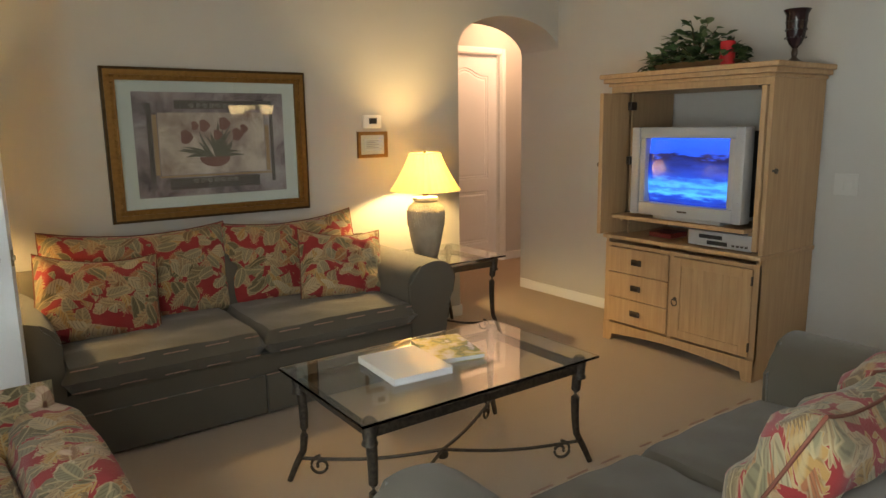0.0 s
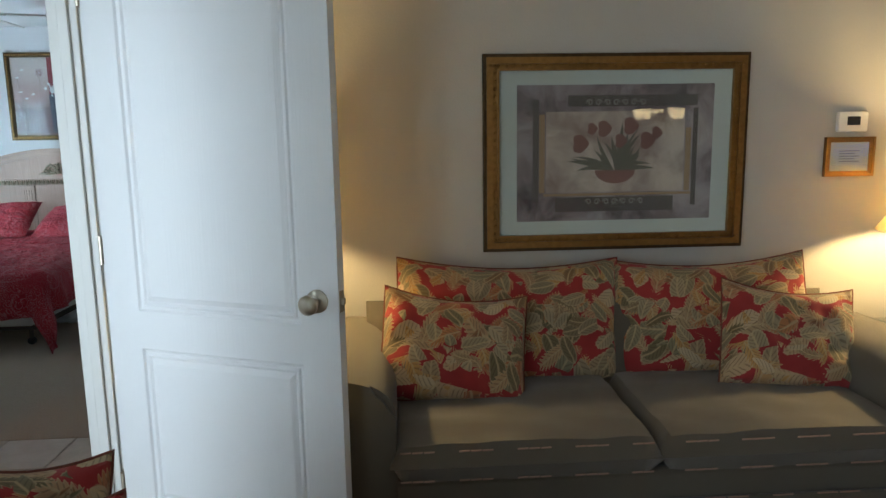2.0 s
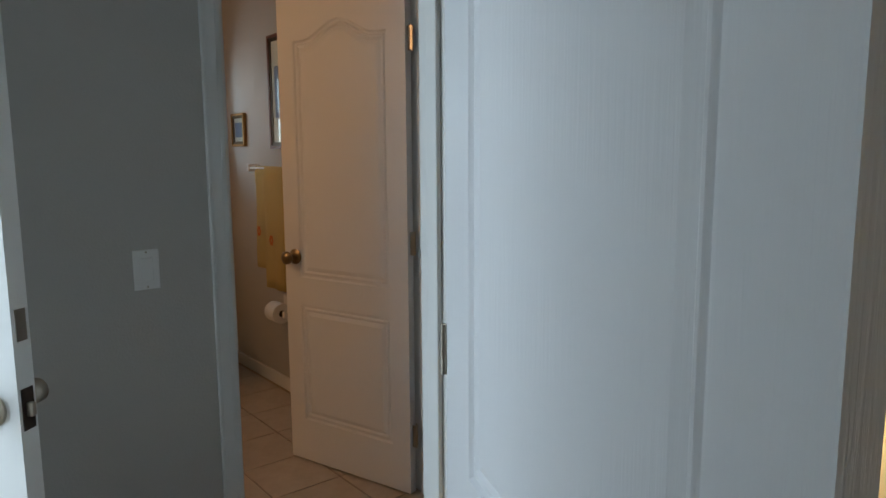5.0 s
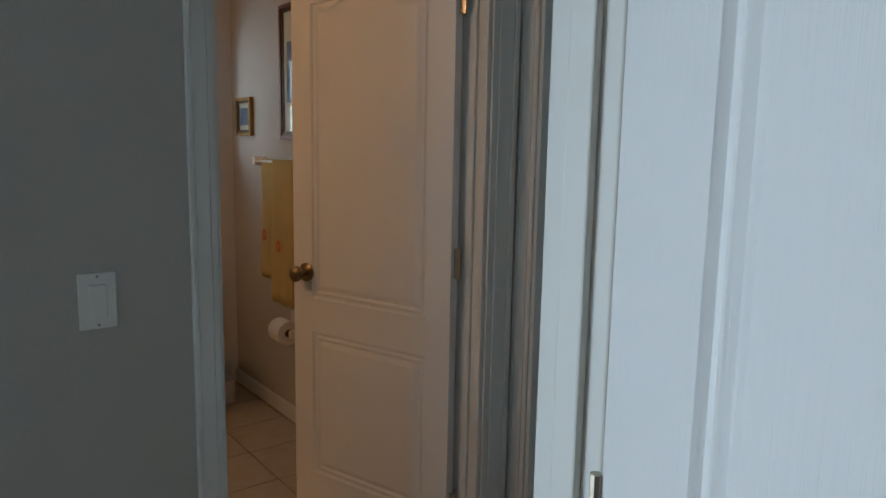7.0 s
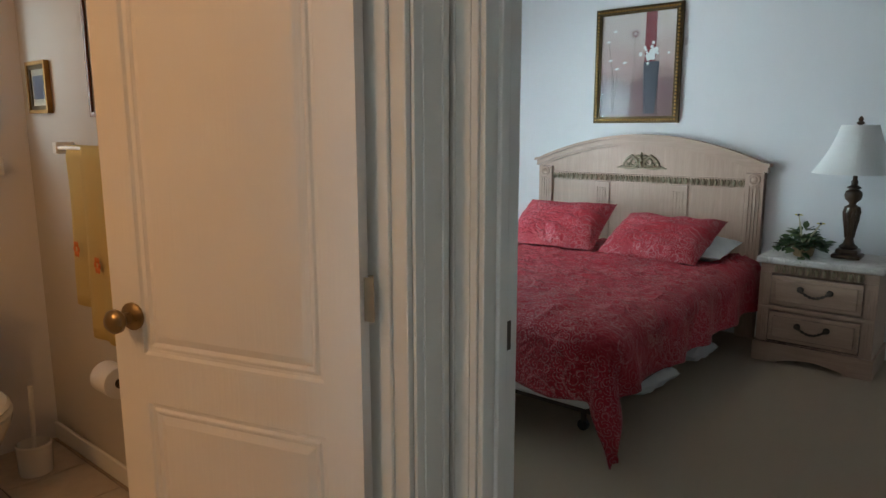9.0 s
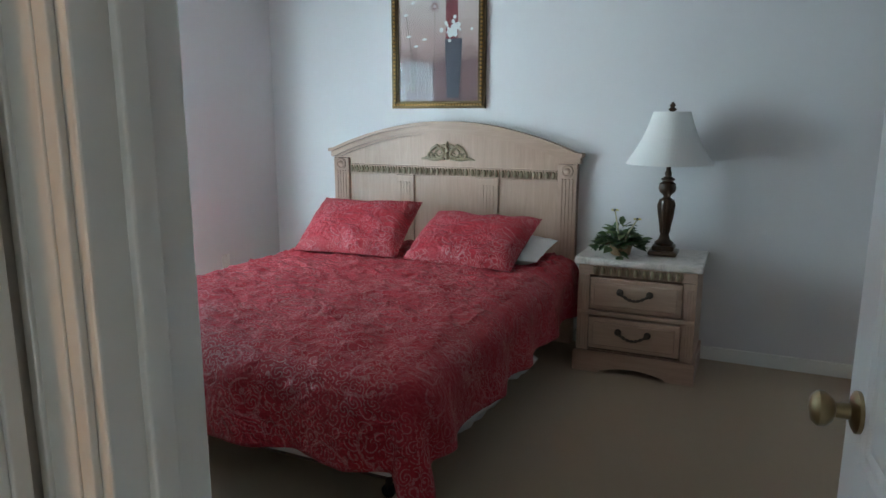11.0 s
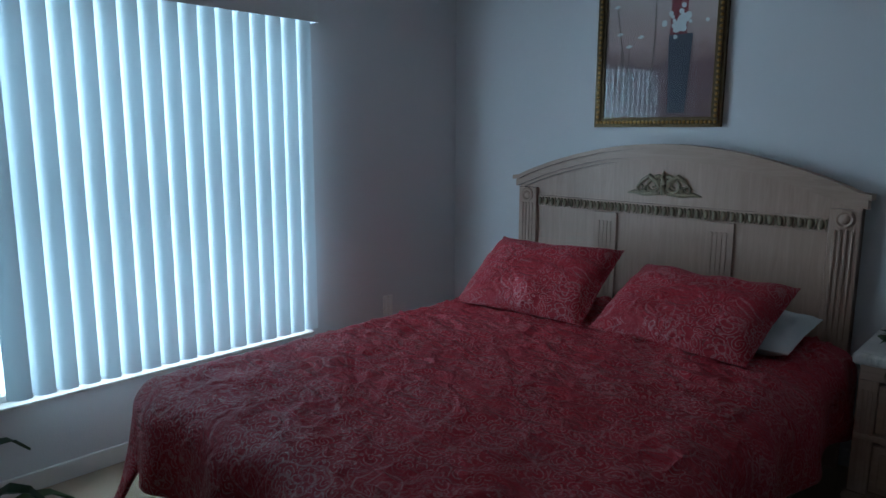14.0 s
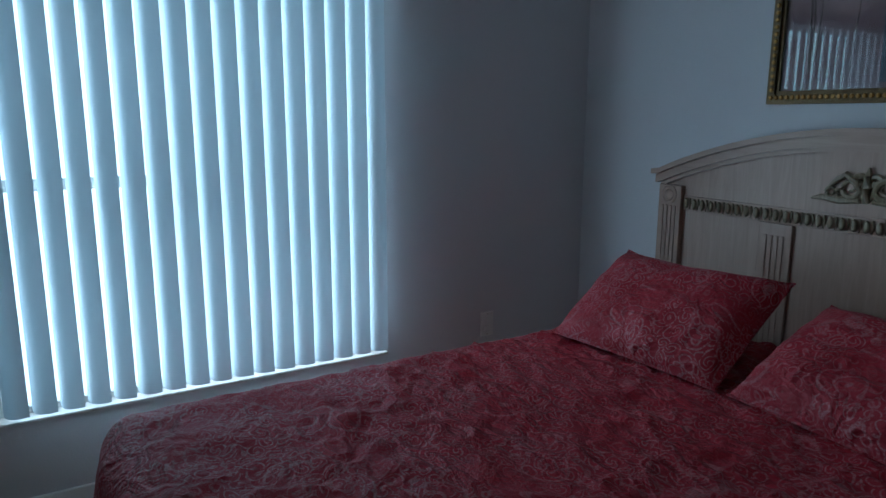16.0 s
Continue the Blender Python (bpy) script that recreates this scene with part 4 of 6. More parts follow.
def small_frame(name, label, at, w, h, m_turn=0, field=None, rail=0.022, mats=(GOLD_DARK, GOLD), group=""):
    p = empty(name, at, m_turn)
    tagged(p, label, "picture", group)
    moulding_frame(p, w, h, [(0, rail * 0.45, 0.0), (rail * 0.45, rail, 0.006)], 0.02, mats, ["moulding", "inner_lip"])
    part("mat_board", box(-w / 2 + rail * 0.8, w / 2 - rail * 0.8, 0.012, 0.018, -h / 2 + rail * 0.8, h / 2 - rail * 0.8), MATBOARD, p)
    if field:
        part("print", box(-w / 2 * 0.55, w / 2 * 0.55, 0.010, 0.0119, -h / 2 * 0.45, h / 2 * 0.45), field, p)
    g = part("glass", pane(w - rail * 1.7, h - rail * 1.7, 0.0085), GLASS, p)
    g.visible_shadow = False
    return p


notice = small_frame("framed_notice", "small framed notice in a gold frame under the thermostat", (2.70, 4.038, 1.255), 0.215, 0.165, field=Mat("notice_paper", (0.58, 0.58, 0.56), 0.8).m, mats=(GOLD, GOLD))
bm = bmesh.new()
for i in range(5):
    add_box(bm, -0.045, 0.045 - 0.02 * (i % 2), 0.0092, 0.0099, 0.022 - i * 0.011, 0.026 - i * 0.011)
part("text_lines", bm, Mat("grey_ink", (0.25, 0.25, 0.26), 0.8).m, notice)

th = empty("thermostat", (2.70, 4.06, 1.40))
tagged(th, "white wall thermostat with a dark display", "thermostat")
part("body", box(-0.065, 0.065, -0.026, 0, -0.042, 0.042, 0.008), WHITE_PL, th, smooth=True)
part("display", box(-0.028, 0.028, -0.0275, -0.0262, -0.014, 0.022), BLACK, th)


def armoire():
    """Maple media cabinet; local front towards -y, centred on x."""
    a = empty("media_cabinet", (4.345, 2.55, 0), -90)
    tagged(a, "light maple media cabinet with its upper doors open", "media cabinet")
    w, d = 1.02, 0.53
    h = w / 2
    for k in (-1, 1):
        x0, x1 = sorted((k * h, k * (h - 0.02)))
        part("side_panel", box(x0, x1, -d, 0, 0.07, 0.66), MAPLE, a)
    part("back_panel", box(-h + 0.02, h - 0.02, -0.012, 0, 0.07, 0.66), MAPLE, a)
    part("bottom_panel", box(-h + 0.02, h - 0.02, -d + 0.02, -0.012, 0.07, 0.09), MAPLE, a)
    part("face_frame", boxes((-h, -h + 0.045, -d - 0.004, -d + 0.018, 0.10, 0.635), (h - 0.045, h, -d - 0.004, -d + 0.018, 0.10, 0.635), (-h + 0.045, h - 0.045, -d - 0.004, -d + 0.018, 0.615, 0.635), (-0.032, -0.004, -d - 0.004, -d + 0.018, 0.12, 0.615)), MAPLE, a)
    n = 16
    out = [(-h, 0.0), (-h + 0.06, 0.0), (-h + 0.07, 0.045)] + [(-h + 0.07 + (w - 0.14) * i / n, 0.045 + 0.028 * math.sin(math.pi * i / n)) for i in range(1, n)] + [(h - 0.07, 0.045), (h - 0.06, 0), (h, 0), (h, 0.12), (-h, 0.12)]
    part("plinth", prism(out, 0.02, pose(0, -d - 0.012, 0)), MAPLE, a)
    for k in (-1, 1):
        part("bracket_foot", box(k * (h - 0.025) - 0.025, k * (h - 0.025) + 0.025, -d + 0.01, -0.0, 0, 0.07), MAPLE, a)
    for i in range(3):
        z0 = 0.135 + i * 0.16
        dr = part("drawer", box(-h + 0.03, -0.034, -d - 0.016, -d + 0.01, z0, z0 + 0.155, 0.002), MAPLE, a)
        part("cup_pull", moved(cushion(0.075, 0.036, 0.022, 0.5, 10, 8), pose(-h + 0.05 + 0.205, -d - 0.016, z0 + 0.078, 90)), PEWTER, dr, "dark oval pull", True)
    door = part("door", box(-0.002, h - 0.03, -d - 0.010, -d + 0.01, 0.135, 0.61), MAPLE, a)
    for x0, x1 in ((-0.002, 0.052), (h - 0.085, h - 0.03)):
        part("stile", box(x0, x1, -d - 0.018, -d - 0.0101, 0.135, 0.61, 0.002), MAPLE, door)
    for z0, z1 in ((0.135, 0.185), (0.56, 0.61)):
        part("rail", box(0.0521, h - 0.0851, -d - 0.018, -d - 0.0101, z0, z1, 0.002), MAPLE, door)
    bm = bmesh.new()
    for i in range(9):
        x = 0.08 + i * 0.038
        add_box(bm, x, x + 0.003, -d - 0.0112, -d - 0.0101, 0.185, 0.56)
    part("bead_groove", bm, MAPLE, door)
    bm = bmesh.new()
    add_tube(bm, [(0.022 + 0.018 * math.sin(t), -d - 0.026, 0.345 + 0.020 * math.cos(t)) for t in [2 * math.pi * i / 16 for i in range(17)]], 0.0035, 6)
    add_lathe(bm, [(0.012, 0), (0.012, 0.004), (0.005, 0.008)], n=12, m=pose(0.022, -d - 0.018, 0.365, 90))
    part("ring_pull", bm, PEWTER, door)
    for z in (0.19, 0.55):
        part("hinge", box(h - 0.034, h - 0.026, -d - 0.024, -d - 0.01, z - 0.025, z + 0.025, 0.002), PEWTER, door)
    part("middle_top", box(-h - 0.012, h + 0.012, -d - 0.025, 0, 0.66, 0.685, 0.006), MAPLE, a)
    part("upper_side", box(-h, -h + 0.022, -d + 0.01, 0, 0.685, 1.585), MAPLE, a)
    part("upper_side", box(h - 0.022, h, -d + 0.01, 0, 0.685, 1.585), MAPLE, a)
    part("pocket_panel", box(-h + 0.062, -h + 0.074, -d + 0.12, -0.01, 0.685, 1.55), MAPLE_DARK, a)
    part("pocket_panel", box(h - 0.074, h - 0.062, -d + 0.12, -0.01, 0.685, 1.55), MAPLE_DARK, a)
    part("top_panel", box(-h + 0.022, h - 0.022, -d + 0.01, 0, 1.55, 1.585), MAPLE, a)
    part("tv_shelf", box(-h + 0.074, h - 0.074, -d - 0.05, -0.03, 0.795, 0.818, 0.004), MAPLE, a)
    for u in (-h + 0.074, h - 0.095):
        part("shelf_cleat", box(u, u + 0.021, -d + 0.03, -0.03, 0.77, 0.795), MAPLE_DARK, a)
    for k in (-1, 1):
        x0, x1 = sorted((k * (h - 0.028), k * (h - 0.056)))
        dr = part("pocket_door", box(x0, x1, -d - (0.13 if k < 0 else 0.004), -d + 0.11, 0.70, 1.545, 0.004), MAPLE, a, "door slid back into the side pocket")
        part("knob", lathe([(0.006, 0), (0.006, 0.012), (0.014, 0.016), (0.014, 0.024), (0.005, 0.03)], n=12, m=pose(k * (h - 0.028) if k < 0 else h, -d - 0.10 if k < 0 else -d + 0.05, 1.12, 0, 90 * k)), PEWTER, dr)
        for z in (0.80, 1.14, 1.47):
            part("cup_hinge", box(min(k * (h - 0.062), k * (h - 0.09)), max(k * (h - 0.062), k * (h - 0.09)), -d + 0.085, -d + 0.14, z - 0.025, z + 0.025, 0.004), PEWTER, dr)
    for z0, z1, o in ((1.585, 1.605, 0.012), (1.605, 1.632, 0.034), (1.632, 1.658, 0.052)):
        part("cornice", box(-h - o, h + o, -d - o, 0, z0, z1, 0.005), MAPLE, a)
    return a


armoire()


def television():
    """Silver tube set standing on the cabinet's shelf, front towards -x."""
    t = empty("television", (4.30, 2.49, 0.818), -90)
    tagged(t, "silver tube television showing a blue picture", "television")
    w = 0.71
    h = w / 2
    yf = -0.54
    part("foot", box(-0.22, 0.22, yf + 0.04, -0.10, 0, 0.03, 0.006), SILVER, t)
    part("bezel", boxes((-h, -h + 0.055, yf, yf + 0.09, 0.022, 0.525), (h - 0.055, h, yf, yf + 0.09, 0.022, 0.525), (-h + 0.055, h - 0.055, yf + 0.006, yf + 0.09, 0.465, 0.525), (-h + 0.055, h - 0.055, yf + 0.006, yf + 0.09, 0.022, 0.095), bevel=0.008), SILVER, t, smooth=True)
    for u in (-0.30, 0.262):
        part("inner_bezel", box(u, u + 0.038, yf + 0.012, yf + 0.08, 0.095, 0.465, 0.006), SILVER, t)
    bm = bmesh.new()
    n = 10
    g = [[bm.verts.new((-0.263 + 0.526 * i / n, yf + 0.022 + 0.02 * ((2 * i / n - 1) ** 2 + (2 * j / n - 1) ** 2), 0.094 + 0.372 * j / n)) for j in range(n + 1)] for i in range(n + 1)]
    for i in range(n):
        for j in range(n):
            bm.faces.new((g[i][j], g[i + 1][j], g[i + 1][j + 1], g[i][j + 1]))
    part("screen", bm, screen_mat(), t, "glowing blue screen with a pool scene", True)
    part("back_shell", moved(prism([(-0.29, 0.04), (0.29, 0.04), (0.29, 0.50), (-0.29, 0.50)], 0.30), pose(0, yf + 0.09, 0)), BLACK, t)
    part("nameplate", box(-0.03, 0.03, yf + 0.004, yf + 0.0059, 0.052, 0.062), PEWTER, t)
    for k in (-1, 1):
        bm = bmesh.new()
        for i in range(14):
            add_box(bm, k * (h - 0.028) - 0.014, k * (h - 0.028) + 0.014, yf - 0.001, yf + 0.001, 0.12 + i * 0.026, 0.135 + i * 0.026)
        part("speaker_slots", bm, SILVER, t)
    return t


def screen_mat():
    m = Mat("blue_tv_picture", (0.01, 0.01, 0.02), 0.12)
    sep = m.n("SeparateXYZ")
    m.link(m.coord(), sep.inputs[0])
    z = m.math('MULTIPLY', m.math('SUBTRACT', sep.outputs[2], 0.094), 1 / 0.372)
    nz = m.noise(m.coord((3, 1, 14)), 2.4, 3)
    zz = m.math('ADD', z, m.math('MULTIPLY', m.math('SUBTRACT', nz, 0.5), 0.30))
    col = m.ramp(zz, [(0.0, (0.01, 0.03, 0.30)), (0.10, (0.01, 0.05, 0.5)), (0.17, (0.06, 0.42, 1.0)), (0.24, (0.02, 0.14, 0.85)), (0.30, (0.05, 0.36, 1.0)), (0.42, (0.01, 0.05, 0.5)), (0.72, (0.01, 0.01, 0.06)), (0.76, (0.01, 0.07, 0.75)), (1.0, (0.015, 0.10, 0.95))])
    m.link(col, m.b.inputs["Emission Color"])
    m.b.inputs["Emission Strength"].default_value = 1.25
    return m.m


television()
vcr = empty("video_recorder", (4.20, 2.30, 0.685), -90)
tagged(vcr, "silver video recorder on the cabinet under the television", "video recorder")
part("case", box(-0.19, 0.19, -0.36, -0.04, 0.006, 0.092, 0.004), SILVER, vcr)
part("tray_slot", box(-0.12, 0.02, -0.3625, -0.3602, 0.050, 0.072), BLACK, vcr)
part("display", box(-0.07, 0.05, -0.3625, -0.3602, 0.018, 0.040), BLACK, vcr)
for k in range(4):
    part("button", box(0.08 + k * 0.025, 0.095 + k * 0.025, -0.3640, -0.3602, 0.022, 0.032), PEWTER, vcr)
for sx in (-0.16, 0.16):
    part("foot", box(sx - 0.012, sx + 0.012, -0.33, -0.08, 0, 0.006), BLACK, vcr)
tagged(part("tape_case", box(3.92, 4.08, 2.66, 2.82, 0.685, 0.715, 0.003), Mat("dark_red_case", (0.16, 0.02, 0.015), 0.4).m), "dark red video tape case lying on the cabinet", "tape case")


def add_leaf(bm, at, d, up, ln, wd, fold=0.25):
    d, up = Vector(d).normalized(), Vector(up).normalized()
    s = d.cross(up).normalized()
    at = Vector(at)
    row = [(0.0, 0.12), (0.3, 0.5), (0.62, 0.42), (1.0, 0.0)]
    mid = [bm.verts.new(at + d * (u * ln) - up * (0.18 * ln * u * u)) for u, _ in row]
    for k in (-1, 1):
        ed = [bm.verts.new(at + d * (u * ln) + s * (k * w_ * wd) + up * (fold * w_ * wd - 0.18 * ln * u * u)) for u, w_ in row[:-1]] + [mid[-1]]
        for i in range(3):
            q = [mid[i], mid[i + 1], ed[i + 1], ed[i]]
            q = list(dict.fromkeys(q))
            bm.faces.new(q)


def ivy(name, label, base, spread, count, ln, seed, category="plant", up=0.10, hang=()):
    rng = random.Random(seed)
    p = empty(name, base)
    tagged(p, label, category)
    bm = bmesh.new()
    st = bmesh.new()
    for i in range(count):
        a = rng.uniform(0, 2 * math.pi)
        r = rng.random() ** 0.6
        c = Vector((spread[0] * r * math.cos(a), spread[1] * r * math.sin(a), up * rng.random() * (1.2 - r) + 0.02))
        d = Vector((math.cos(a) + rng.uniform(-.7, .7), math.sin(a) + rng.uniform(-.7, .7), rng.uniform(-0.2, 0.9)))
        add_leaf(bm, c, d, Vector((rng.uniform(-.5, .5), rng.uniform(-.5, .5), 1)), ln * rng.uniform(0.7, 1.3), ln * rng.uniform(0.5, 0.8))
        if i % 5 == 0:
            add_tube(st, [(0, 0, 0.0), c * 0.5 + Vector((0, 0, 0.03)), c], 0.002, 4)
    for h in hang:
        h = Vector(h)
        for i in range(7):
            u = i / 6
            add_leaf(bm, h * u + Vector((0, 0, 0.02 * (1 - u))), Vector((rng.uniform(-1, 1), rng.uniform(-1, 1), -0.2)), (0, 0, 1), ln, ln * 0.7)
        add_tube(st, [(0, 0, 0.02), h * 0.5 + Vector((0, 0, 0.02)), h], 0.002, 4)
    part("leaves", bm, LEAF, p)
    part("stems", st, Mat("twig_brown", (0.10, 0.06, 0.03), 0.8).m, p)
    return p


gar = ivy("ivy_garland", "dark green silk ivy arrangement in a low basket on the cabinet", (4.02, 2.62, 1.670), (0.14, 0.30), 340, 0.066, 3, "silk ivy", 0.24, [(-0.03, 0.36, 0.02), (-0.08, 0.30, 0.03), (0.0, -0.34, 0.01)])
bm = lathe([(0.07, -0.012), (0.12, 0.0), (0.14, 0.03), (0.13, 0.032), (0.11, 0.008)], n=20)
bmesh.ops.scale(bm, vec=(1, 2.0, 1), verts=bm.verts[:])
part("basket", bm, wood_mat("wicker", (0.22, 0.12, 0.05), (0.10, 0.05, 0.02), 4), gar)
can = empty("pillar_candle", (3.98, 2.40, 1.658))
tagged(can, "red pillar candle beside the ivy", "candle")
part("wax", lathe([(0.038, 0.0), (0.040, 0.004), (0.040, 0.135), (0.036, 0.14), (0.02, 0.134), (0.002, 0.132)], n=20), RED_WAX, can, smooth=True)
part("wick", tube([(0, 0, 0.130), (0.001, 0, 0.145)], 0.0015, 5), BLACK, can)
vas = empty("goblet_vase", (4.05, 2.07, 1.658))
tagged(vas, "dark purple-brown beaded glass goblet on the cabinet", "vase")
part("bowl", lathe([(0.012, 0.075), (0.030, 0.095), (0.044, 0.13), (0.050, 0.19), (0.052, 0.24), (0.066, 0.262), (0.062, 0.265), (0.046, 0.24), (0.04, 0.14), (0.01, 0.10)], n=24), Mat("dark_plum_glass", (0.025, 0.012, 0.014), 0.12).m, vas, smooth=True)
part("stem", lathe([(0.044, 0), (0.046, 0.006), (0.030, 0.014), (0.012, 0.03), (0.016, 0.05), (0.012, 0.075)], n=20), WALNUT, vas, smooth=True)
bm = bmesh.new()
for i in range(18):
    a = 2 * math.pi * i / 18
    for z in (0.125, 0.165, 0.205):
        add_lathe(bm, [(0.001, 0), (0.005, 0.002), (0.004, 0.005)], n=6, m=pose(0.047 * math.cos(a), 0.047 * math.sin(a), z, 0, 90, i * 20))
part("beading", bm, BLACK, vas)
ivy("ivy_sprig", "small ivy sprig hanging inside the cabinet top", (3.95, 2.17, 1.548), (0.03, 0.05), 10, 0.045, 8, "silk ivy", -0.04)
outl = empty("wall_plate", (4.36, 1.90, 1.03), -90)
tagged(outl, "almond light switch plate on the wall", "switch plate")
part("plate", box(-0.06, 0.06, -0.006, 0, -0.058, 0.058, 0.003), ALMOND, outl)
for k in (-1, 1):
    part("rocker", box(k * 0.023 - 0.016, k * 0.023 + 0.016, -0.009, -0.006, -0.03, 0.03, 0.002), ALMOND, outl)


def base_run(name, rows, label="white painted baseboard"):
    b = empty(name)
    structure(b, label, "baseboard")
    for x0, x1, y0, y1 in rows:
        part("board", box(x0, x1, y0, y1, 0, 0.078, 0.004), TRIM, b)
    return b


base_run("baseboard_living", [(-0.14, 3.40, 4.046, 4.06), (3.401, 3.415, 4.05, 4.51), (4.346, 4.36, -3.2, 4.46), (-0.15, -0.136, -0.79, -0.51), (-0.15, -0.136, 1.31, 2.59), (-0.15, -0.136, 3.50, 4.045)])
base_run("baseboard_bedroom", [(WX, 0.6, WY - 0.014, WY), (WX, WX + 0.014, 4.52, WY - 0.015), (WX + 0.015, -1.21, 4.51, 4.524)])
base_run("baseboard_bath", [(WX, -1.43, 4.376, 4.39), (WX, WX + 0.014, 1.13, 4.375)])
base_run("baseboard_small_hall", [(BX, BX + 0.014, 2.31, 3.40), (-0.249, -0.235, 3.48, 4.385)])
base_run("baseboard_hall", [(3.42, 4.10, 5.436, 5.45), (5.04, 6.4, 5.436, 5.45)])


# ---- bedroom things ----
def comforter(x0, x1, y0, y1, top, drop_side, drop_foot, r=0.07):
    """A quilt over the bed: flat on top with puckers, hanging over both sides and the foot, its corners in points."""
    bm = bmesh.new()
    W, L = x1 - x0, y1 - y0
    nu, nv = 170, 180
    grid = []
    for i in range(nu + 1):
        u = -drop_side + (W + 2 * drop_side) * i / nu
        row = []
        for j in range(nv + 1):
            v = -drop_foot + (L + drop_foot) * j / nv
            ox = -u if u < 0 else (u - W if u > W else 0.0)
            oy = -v if v < 0 else 0.0
            sx = -1 if u < 0 else 1
            cx, cy = min(max(u, 0), W), max(v, 0)
            o = math.hypot(ox, oy) * (1 + 0.20 * min(ox, oy) / 0.33)
            p = Vector((u * 3.2, v * 3.2, 0.3))
            fold = noise.noise(p * 2.2) + 0.7 * noise.noise(p * 5.0)
            ridge = 1 - abs(noise.noise(p * 2.6 + Vector((7, 3, 1))))
            ridge = ridge ** 5
            if o == 0:
                edge = min(cx, W - cx, cy)
                crease = (1 - abs(noise.noise(Vector((u * 9 + 2 * noise.noise(p), v * 17, 4.0))))) ** 6
                z = top + 0.007 * fold + 0.011 * ridge + 0.014 * crease * (0.5 + 0.5 * cy / L) - 0.020 * math.exp(-edge / 0.06) * 0.5
                row.append(bm.verts.new((x0 + cx, y0 + cy, z)))
                continue
            a = min(o / r, math.pi / 2)
            out, down = r * math.sin(a), r * (1 - math.cos(a)) + max(0, o - r * math.pi / 2)
            along = (v if ox > oy else u)
            wave = 0.026 * math.sin(along * 15 + 2 * noise.noise(p)) * min(1, max(0, o - 0.06) / 0.22)
            out += (0.10 + 0.4 * min(ox, oy)) * max(0, o - r) + wave
            dx, dy = ox / math.hypot(ox, oy) * sx, -oy / math.hypot(ox, oy)
            z = top - 0.010 - down + 0.008 * fold
            row.append(bm.verts.new((x0 + cx + dx * out, y0 + cy + dy * out, max(z, 0.012))))
        grid.append(row)
    for i in range(nu):
        for j in range(nv):
            bm.faces.new((grid[i][j], grid[i + 1][j], grid[i + 1][j + 1], grid[i][j + 1]))
    return bm


def headboard(bed):
    """Arched, whitewashed headboard; its middle is at local x = 0, its back at local y = 0."""
    h = empty("headboard", (0, 0, 0))
    h.parent = bed
    hw = 0.835
    n = 40

    def top(x, extra=0.0):
        u = x / (hw + 0.012)
        return 1.140 + 0.190 * (math.cos(u * math.pi / 2) ** 0.85 if abs(u) < 1 else 0) + extra
    xs = [-hw + 2 * hw * i / n for i in range(n + 1)]
    bm = bmesh.new()
    for a, b in zip(xs, xs[1:]):
        add_prism(bm, [(a, 0.30), (b, 0.30), (b, top(b) - 0.06), (a, top(a) - 0.06)], 0.022, pose(0, -0.035, 0))
    bmesh.ops.remove_doubles(bm, verts=bm.verts[:], dist=0.0003)
    part("panel", bm, OAK, h)
    for lo, hi, y, dp, ov, nm in ((-0.075, -0.058, -0.052, 0.03, 0.0, "cornice_bead"), (-0.058, -0.022, -0.066, 0.055, 0.018, "cornice"), (-0.022, 0.0, -0.082, 0.075, 0.032, "cornice_cap")):
        ys = [-(hw + ov) + 2 * (hw + ov) * i / n for i in range(n + 1)]
        bm = bmesh.new()
        for a, b in zip(ys, ys[1:]):
            ca, cb = max(-hw, min(hw, a)), max(-hw, min(hw, b))
            add_prism(bm, [(a, top(ca, lo)), (b, top(cb, lo)), (b, top(cb, hi)), (a, top(ca, hi))], dp, pose(0, y, 0))
        bmesh.ops.remove_doubles(bm, verts=bm.verts[:], dist=0.0003)
        part(nm, bm, OAK_X, h)
    for k in (-1, 1):
        x0, x1 = sorted((k * hw, k * (hw - 0.115)))
        post = part("post", box(x0, x1, -0.060, 0, 0, 1.085, 0.004), OAK, h)
        for i in range(4):
            xc = (x0 + x1) / 2 + (i - 1.5) * 0.021
            part("flute", box(xc - 0.006, xc + 0.006, -0.066, -0.0601, 0.35, 1.0, 0.0028), OAK, post)
        part("rosette", lathe([(0.038, 0), (0.038, 0.005), (0.030, 0.010), (0.022, 0.006), (0.012, 0.013), (0.002, 0.015)], n=20, m=pose((x0 + x1) / 2, -0.060, 1.045, 90)), OAK, post, smooth=True)
    # egg-and-dart band
    part("band", box(-hw + 0.118, hw - 0.118, -0.046, -0.0351, 0.985, 1.045, 0.004), OAK_X, h)
    eggs = 36
    for i in range(eggs):
        x = -hw + 0.14 + (2 * hw - 0.28) * i / (eggs - 1)
        e = new("egg_moulding", EGG)
        e.parent, e.location = h, (x, -0.046, 1.015)
    for x in (-0.29, 0.29):
        st = part("stile", box(x - 0.075, x + 0.055, -0.047, -0.0351, 0.30, 0.984, 0.003), OAK, h)
        for i in range(4):
            xc = x - 0.045 + i * 0.022
            part("flute", box(xc - 0.006, xc + 0.006, -0.051, -0.0471, 0.36, 0.94, 0.0015), OAK, st)
    # carved crest
    bm = bmesh.new()
    for k in (-1, 1):
        for cx, cz, r, t0, turns in ((0.055, 1.135, 0.038, 2.4, 1.4), (0.115, 1.118, 0.027, 2.6, 1.3), (0.022, 1.155, 0.026, 0.3, 1.0)):
            sp = spiral(0, 0, r, turns, t0, 20, 1)
